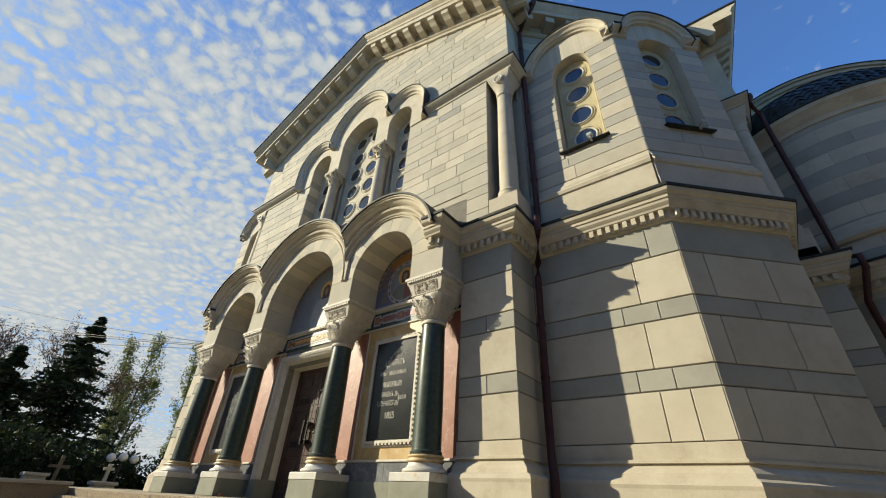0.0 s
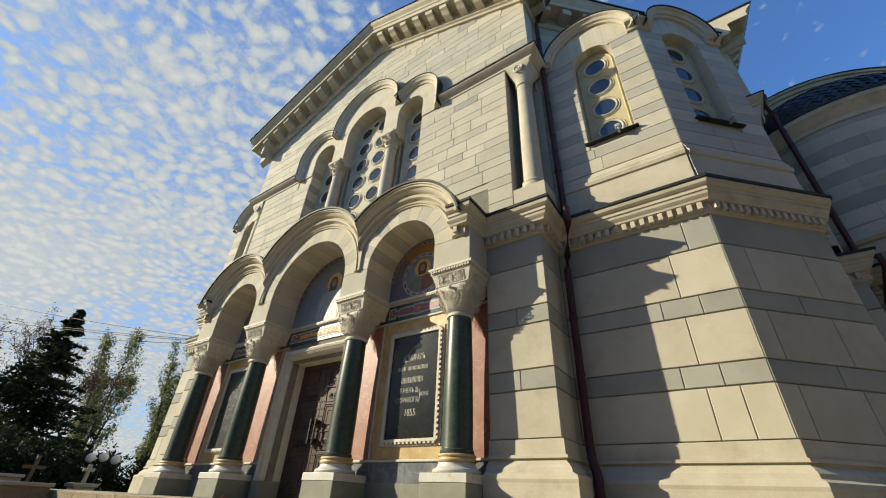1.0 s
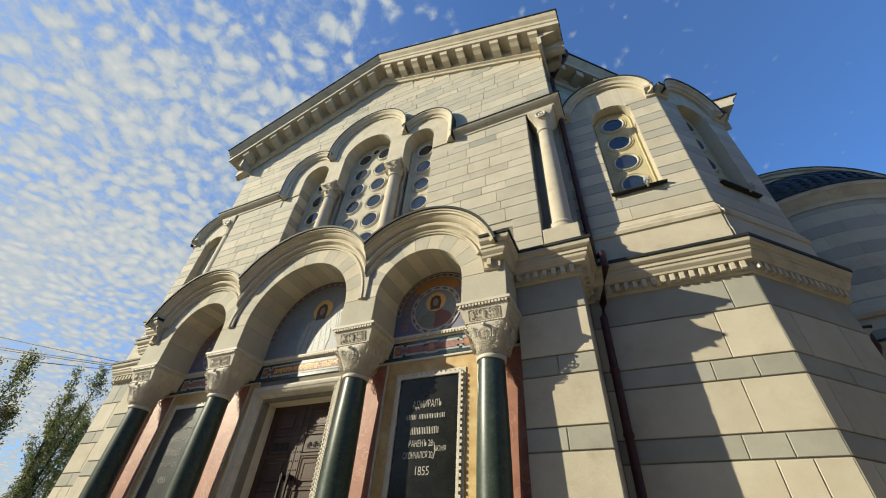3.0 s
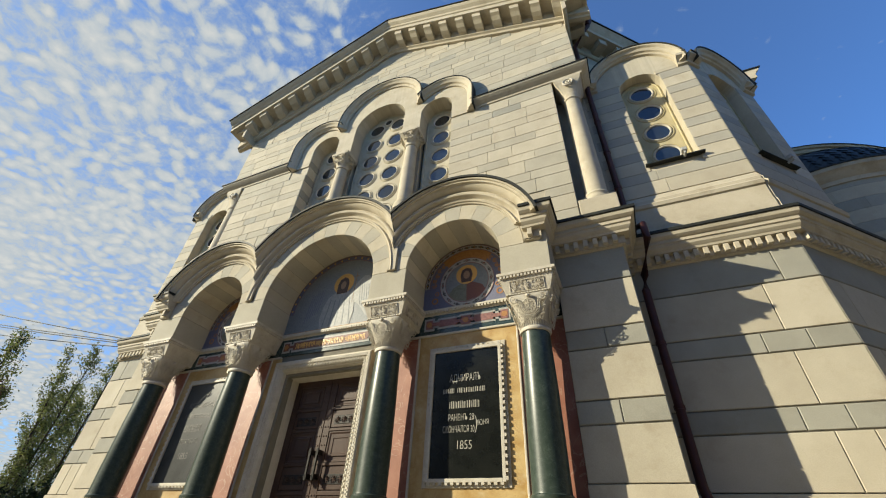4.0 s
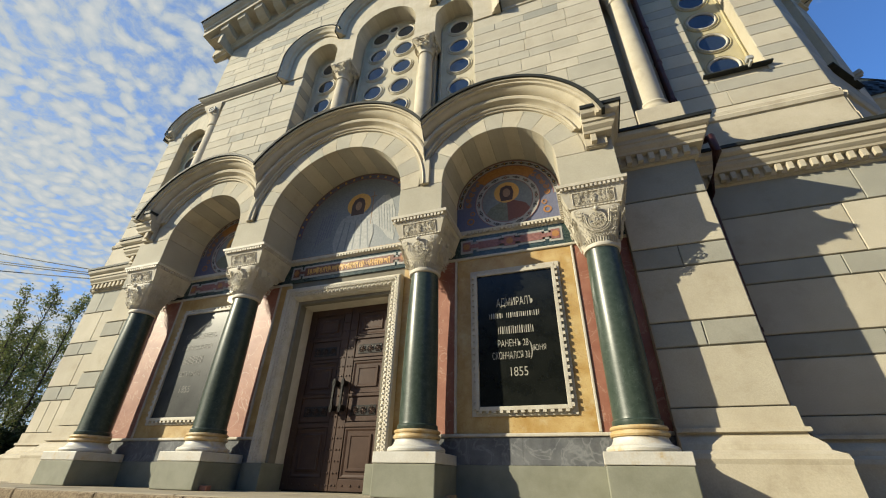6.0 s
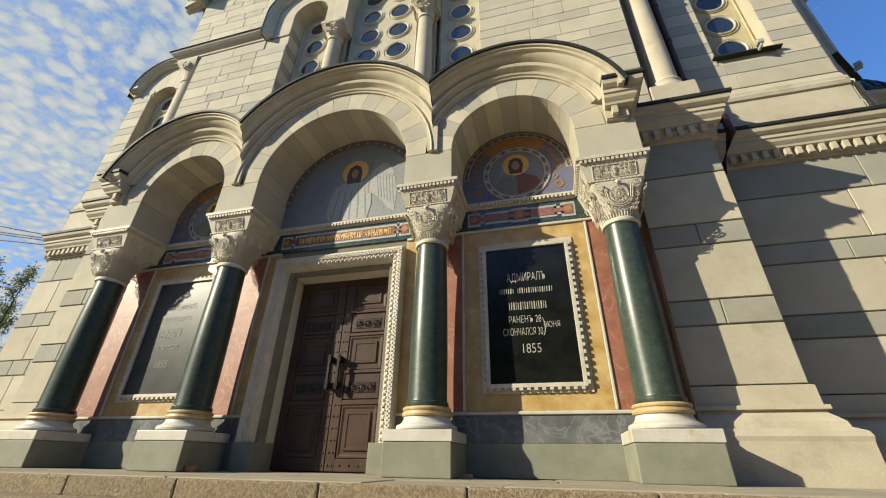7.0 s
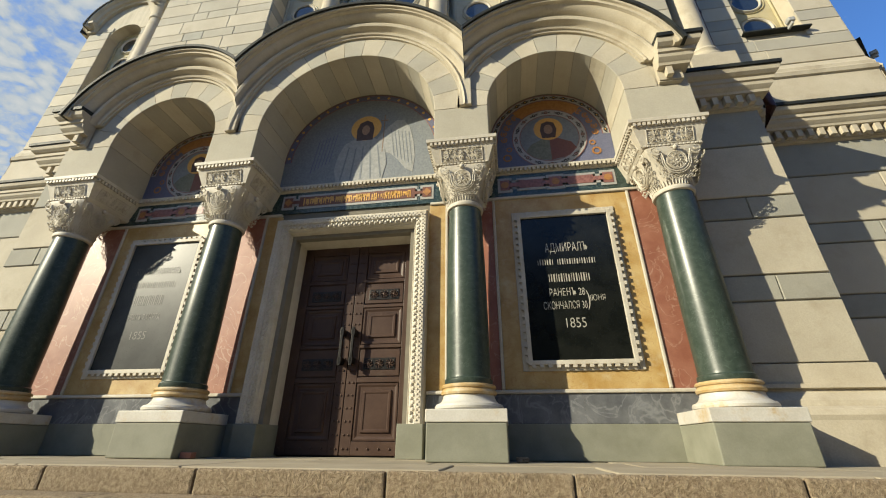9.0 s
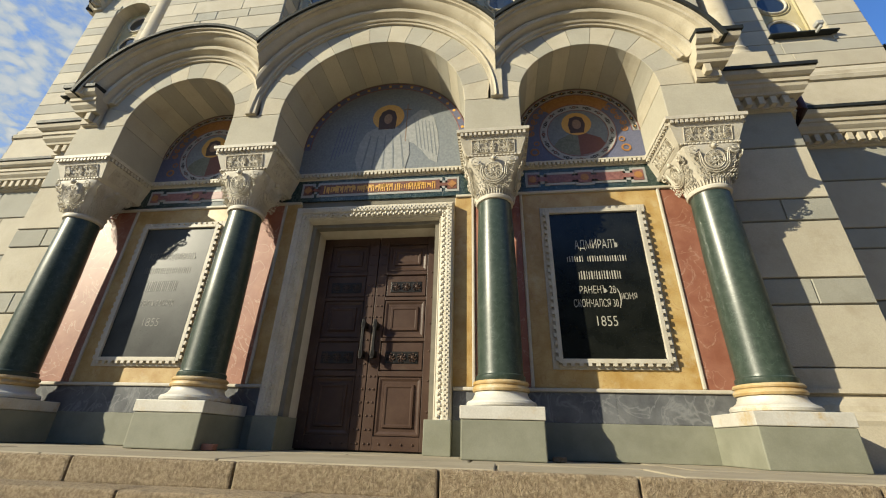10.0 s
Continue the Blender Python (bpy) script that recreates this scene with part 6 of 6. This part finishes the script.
RUSSET = material("russet_leaves", (0.05, 0.026, 0.022), (0.08, 0.045, 0.03), 0.6, 2, 20, 0.0, 0.4, thin=0.40, spec=0.2)
SHRUB = material("shrub_leaves", (0.009, 0.017, 0.007), (0.024, 0.036, 0.012), 0.7, 2, 20, 0.0, 0.4, thin=0.30, spec=0.2)
WHITESTONE = material("pale_grey_memorial_stone", (0.22, 0.21, 0.185), (0.30, 0.285, 0.25), 0.8, 3, 60, 0.1, 0.05)
GLOBE = material("opal_lamp_globe", (0.46, 0.47, 0.47), (0.52, 0.53, 0.53), 0.25, 3, 30, 0.0, 0.0)
TAN = material("tan_weathered_wood", (0.07, 0.055, 0.036), (0.105, 0.082, 0.052), 0.8, 6, 50, 0.2, 0.05)


def leaf_sheet(bm, r, c, size, flat=0.0):
    """One small leaf or needle spray: a bent quad with a free lie."""
    u = Vector((r.gauss(0, 1), r.gauss(0, 1), r.gauss(0, 1) * (1 - flat))).normalized()
    v = u.orthogonal().normalized()
    v = (Matrix.Rotation(r.uniform(0, 6.28), 3, u) @ v)
    a, b = u * size, v * size * 0.45
    bm.faces.new([bm.verts.new(c - a), bm.verts.new(c + b), bm.verts.new(c + a), bm.verts.new(c - b)])


def raw_part(name, bm, mat, parent, label=""):
    me = bpy.data.meshes.new(name)
    bm.to_mesh(me)
    bm.free()
    me.materials.append(mat)
    return place(name, me, parent, Matrix.Identity(4), label)


def conifer(x, y, h, spread, seed, label):
    """A spired conifer: drooping limbs in loose whorls, each a flat spray of needles."""
    r = random.Random(seed)
    t = base("conifer_tree", x, y, 0, label=label, category="tree")
    part("trunk", tube(bmesh.new(), [(x, y, 0), (x + 0.05, y, h * 0.5), (x + 0.1, y, h * 0.99)], 0.22, 0.02, 8), BARK, t)
    limbs, crown = bmesh.new(), bmesh.new()
    z = 0.5
    while z < h * 0.99:
        f = 1 - z / h
        for k in range(6):
            a = r.uniform(0, 6.28)
            ln = spread * (0.035 + 0.965 * f ** 1.15) * r.uniform(0.5, 1.15)
            p0 = Vector((x + 0.08 * z / h, y, z))
            d = Vector((math.cos(a), math.sin(a), r.uniform(0.05, 0.32)))
            side = Vector((-d.y, d.x, 0.0))
            pts = [p0 + d * (ln * s) + Vector((0, 0, -0.26 * ln * s * s)) for s in (0, 0.35, 0.7, 1.0)]
            tube(limbs, pts, 0.035 * f + 0.012, 0.006, 4)
            n = int(18 + 105 * ln / spread)
            for i in range(n):
                s = r.uniform(0.08, 1.02) ** 0.8
                c = p0 + d * (ln * s) + Vector((0, 0, -0.26 * ln * s * s))
                off = r.gauss(0, 0.05 + 0.15 * ln * (1.05 - s))
                c += side * off + Vector((0, 0, -0.25 * abs(off) + r.gauss(-0.03, 0.05)))
                leaf_sheet(crown, r, c, r.uniform(0.09, 0.19), 0.75)
        z += 0.21
    part("branching", limbs, BARK, t)["kind"] = "stuff"
    raw_part("crown", crown, NEEDLE, t, "dark green drooping needles")
    return t


def poplar(x, y, h, wide, stems, seed):
    """Several upright stems, each carrying loose clumps of leaves on rising twigs, with gaps between."""
    r = random.Random(seed)
    t = base("poplar_tree", x, y, 0, label="tall slim poplar with sunlit green and yellowing leaves", category="tree", group="poplars behind the yard")
    limbs, crown = bmesh.new(), bmesh.new()
    for k in range(stems):
        a = 6.28 * k / stems + r.uniform(0, 0.8)
        hh = h * (1.0 if k == 0 else r.uniform(0.72, 0.96))
        foot = Vector((x + 0.25 * math.cos(a), y + 0.25 * math.sin(a), 0))
        lean = wide * (0.15 if k == 0 else r.uniform(0.35, 0.6))
        axis = [foot + Vector((lean * math.cos(a) * s ** 1.3, lean * math.sin(a) * s ** 1.3, hh * s)) for s in (0, 0.25, 0.5, 0.75, 1.0)]
        tube(limbs, axis, 0.17, 0.02, 6)
        for q in range(52):
            s = 0.10 + 0.90 * (q + r.random()) / 52
            p = foot + Vector((lean * math.cos(a) * s ** 1.3, lean * math.sin(a) * s ** 1.3, hh * s))
            b = r.uniform(0, 6.28)
            ln = (0.45 + 1.9 * math.sin(math.pi * min(1, s * 0.92 + 0.06)) ** 0.7) * r.uniform(0.45, 1.15)
            d = Vector((0.75 * math.cos(b), 0.75 * math.sin(b), 1.0)).normalized()
            tube(limbs, [p, p + d * ln * 0.5, p + d * ln], 0.03, 0.008, 4)
            if r.random() < 0.28:
                continue
            for i in range(r.randint(60, 120)):
                c = p + d * (ln * r.uniform(0.25, 1.1)) + Vector((r.gauss(0, 0.23), r.gauss(0, 0.23), r.gauss(0, 0.30)))
                leaf_sheet(crown, r, c, r.uniform(0.09, 0.16))
    part("branching", limbs, BARK, t, "upright grey-brown stems and twigs")
    raw_part("crown", crown, POPLAR, t, "small scattered leaves")
    return t


def grow(bm, r, p, d, ln, rad, depth, tips, lean=0.0, fan=0.5):
    """A forking limb that ends in thin twigs."""
    pts = [p]
    q, dd = p.copy(), d.copy()
    for k in range(4):
        dd = (dd + Vector((r.gauss(0, 0.12), r.gauss(0, 0.12), r.gauss(0.03 + lean, 0.08)))).normalized()
        q = q + dd * (ln / 4)
        pts.append(q.copy())
    tube(bm, pts, rad, rad * 0.6, 5)
    tips.extend(pts[2:])
    if depth > 0:
        for k in range(3):
            nd = (dd + Vector((r.gauss(0, fan), r.gauss(0, fan), r.gauss(0.1 + lean, fan * 0.6)))).normalized()
            grow(bm, r, pts[r.choice((2, 3, 4))], nd, ln * r.uniform(0.6, 0.8), rad * 0.6, depth - 1, tips, lean, fan)


def broadleaf(name, x, y, h, seed, mat, label, leaves, spread, size, lean, fan, depth=4, stems=3):
    r = random.Random(seed)
    t = base(name, x, y, 0, label=label, category="tree")
    limbs, crown, tips = bmesh.new(), bmesh.new(), []
    tube(limbs, [(x, y, 0), (x + r.gauss(0, 0.1), y, h * 0.2), (x + r.gauss(0, 0.15), y, h * 0.36)], 0.17, 0.11, 8)
    for k in range(stems):
        a = 6.28 * k / stems + r.uniform(0, 1)
        d = Vector((math.cos(a) * spread, math.sin(a) * spread, 1)).normalized()
        grow(limbs, r, Vector((x, y, h * r.uniform(0.06, 0.36))), d, h * 0.26, 0.08, depth, tips, lean, fan)
    top = max(p.z for p in tips)
    k = h / top
    for v in limbs.verts:
        v.co.z *= k
    part("branching", limbs, BARK, t, "thin forking grey-brown limbs")
    for i in range(leaves):
        c = tips[r.randrange(len(tips))].copy()
        c.z *= k
        c += Vector((r.gauss(0, 0.16), r.gauss(0, 0.16), r.gauss(0, 0.18)))
        leaf_sheet(crown, r, c, size * r.uniform(0.6, 1.3))
    raw_part("crown", crown, mat, t, "small scattered leaves")
    return t


conifer(-22.0, -0.6, 10.4, 5.6, 11, "dark green spired conifer with drooping branches in the yard")
conifer(-20.3, -3.4, 7.4, 4.6, 12, "lower dark green conifer in the yard")
broadleaf("bare_tree", -27.6, 1.6, 11.4, 21, RUSSET, "nearly bare tree with a few russet leaves", 3600, 0.75, 0.07, 0.03, 0.5)
broadleaf("bare_tree", -25.4, -4.4, 9.4, 22, RUSSET, "nearly bare tree with a few russet leaves", 3000, 0.75, 0.07, 0.03, 0.5)
broadleaf("bare_tree", -24.0, -1.6, 8.8, 23, RUSSET, "nearly bare tree with a few russet leaves", 2600, 0.85, 0.07, 0.03, 0.5)
poplar(-44.8, 9.4, 15.8, 4.2, 4, 31)
poplar(-45.5, 16.0, 17.0, 4.4, 4, 32)
poplar(-50.0, 20.5, 19.0, 4.0, 3, 33)


def shrub(x, y, rx, rz, seed):
    r = random.Random(seed)
    t = base("shrub", x, y, 0, label="dense dark green evergreen shrub in the yard", category="shrub", group="shrubs in the yard")
    limbs, crown = bmesh.new(), bmesh.new()
    for k in range(9):
        a = r.uniform(0, 6.28)
        tube(limbs, [(x, y, 0), (x + 0.4 * rx * math.cos(a), y + 0.4 * rx * math.sin(a), rz * 0.5), (x + 0.8 * rx * math.cos(a), y + 0.8 * rx * math.sin(a), rz * r.uniform(0.7, 0.95))], 0.04, 0.01, 5)
    part("branching", limbs, BARK, t)
    for i in range(5200):
        a, e = r.uniform(0, 6.28), math.asin(r.uniform(-0.1, 1))
        q = r.uniform(0.55, 1.0) * (1 + 0.22 * math.sin(5 * a + seed) * math.cos(4 * e))
        c = Vector((x + rx * q * math.cos(a) * math.cos(e), y + rx * q * math.sin(a) * math.cos(e), 0.25 * rz + 0.75 * rz * q * math.sin(e)))
        leaf_sheet(crown, r, c, r.uniform(0.06, 0.12))
    raw_part("crown", crown, SHRUB, t)


for i, (x, y, rx, rz) in enumerate(((-15.0, -3.0, 1.9, 3.6), (-16.0, -5.2, 2.2, 4.4), (-15.0, -0.6, 1.7, 3.2), (-15.4, 1.6, 1.6, 2.9), (-14.2, 3.4, 1.2, 3.0), (-18.8, -7.4, 2.6, 4.2), (-15.0, -7.2, 2.1, 3.4))):
    shrub(x, y, rx, rz, 40 + i)

lamp = base("street_lamp", -13.6, 0.95, 0, label="iron lamp post with three white opal globes", category="lamp")
part("pole", lathe(bmesh.new(), [(0.12, 0), (0.12, 0.3), (0.05, 0.4), (0.04, 2.1), (0.05, 2.12), (0.02, 2.4)], -13.6, 0.95, 0, 14), DARKMETAL, lamp)
for s in (-1, 0, 1):
    dx, dy = 0.28 * s * 0.3, 0.42 * s
    part("arm", tube(bmesh.new(), [(-13.6, 0.95, 2.05), (-13.6 + dx * 0.6, 0.95 + dy * 0.6, 2.12), (-13.6 + dx, 0.95 + dy, 2.28)], 0.022, 0.018, 6), DARKMETAL, lamp)
    bm = bmesh.new()
    blob(bm, -13.6 + dx, 0.95 + dy, 2.44 + (0.06 if s == 0 else 0), 0.17, 0.17, 0.17, 16)
    part("globe", bm, GLOBE, lamp, "white opal globe", smooth=True)


def stone_cross(x, y, z, h, mat, label):
    c = base("memorial_cross", x, y, 0, label=label, category="cross")
    part("pedestal", loft(bmesh.new(), [[(x + sx * w, y + sy * w, zz) for sx, sy in ((-1, -1), (1, -1), (1, 1), (-1, 1))] for w, zz in ((0.36, 0), (0.33, z - 0.14), (0.40, z - 0.12), (0.42, z - 0.03), (0.36, z))]), WHITESTONE, c, "pale stone pedestal")
    part("upright", boxed(x - 0.06, x + 0.06, y - 0.06, y + 0.06, z, z + h, 0.01), mat, c)
    part("crossbar", boxed(x - 0.055, x + 0.055, y - h * 0.3, y + h * 0.3, z + h * 0.62, z + h * 0.62 + 0.11, 0.01), mat, c)


stone_cross(-12.6, 0.30, 1.55, 0.62, WHITESTONE, "pale stone cross on a pedestal among shrubs")
stone_cross(-13.4, -1.15, 1.2, 1.15, TAN, "tall weathered tan cross on a low pedestal")
ped = base("gate_post", -12.2, -2.0, 0, label="pale stone post with a flat cap", category="post")
part("shaft", boxed(-12.5, -11.9, -2.3, -1.7, 0, 1.60, 0.02), WHITESTONE, ped)
part("cap", boxed(-12.56, -11.84, -2.36, -1.64, 1.60, 1.70, 0.02), WHITESTONE, ped)

# cheek wall at the west end of the steps
chk = base("cheek_wall", -6.9, -2.5, 0, label="low stone cheek wall at the end of the steps", category="wall")
part("body", boxed(-7.3, -6.9, -4.5, -2.2, 0.0, 1.38, 0.015), STEP, chk)
part("coping", boxed(-7.36, -6.84, -4.55, -2.15, 1.38, 1.47, 0.015), PAVE, chk, "flat stone coping")

# overhead wires
for k, (z0, z1, yy) in enumerate(((7.25, 12.0, -4.4), (7.15, 11.0, -3.9), (7.08, 10.7, -4.6), (6.95, 10.2, -3.4))):
    w = base("overhead_wire", -10.4, 1.3, z0, label="thin black overhead wire fixed to the church wall", category="wire", group="overhead wires")
    pts = []
    for i in range(13):
        s = i / 12
        pts.append((-10.4 - 22 * s, 1.3 + (yy - 1.3) * s, z0 + (z1 - z0) * s - 0.7 * s * (1 - s)))
    part("strand", tube(bmesh.new(), pts, 0.017, n=5), LEAD, w)

# unseen walls closing the yard behind the way, added to dim skylight and reflections
SKYBLOCK = material("dark_sky_blocking_wall", (0.05, 0.05, 0.04), (0.08, 0.075, 0.06), 0.9, 0.8, 20, 0.2, 0.0)
yard = wall_thing("wall_yard_boundary", "plain dark unseen wall added to block sky light")
part("body", boxed(-26, -7, -20.6, -20.0, 0.0, 6.0), SKYBLOCK, yard)
part("body", boxed(-7, 24.0, -20.6, -20.0, 0.0, 13.0), SKYBLOCK, yard)
part("body", boxed(24.0, 24.6, -20.0, 50, 0.0, 14.0), SKYBLOCK, yard)
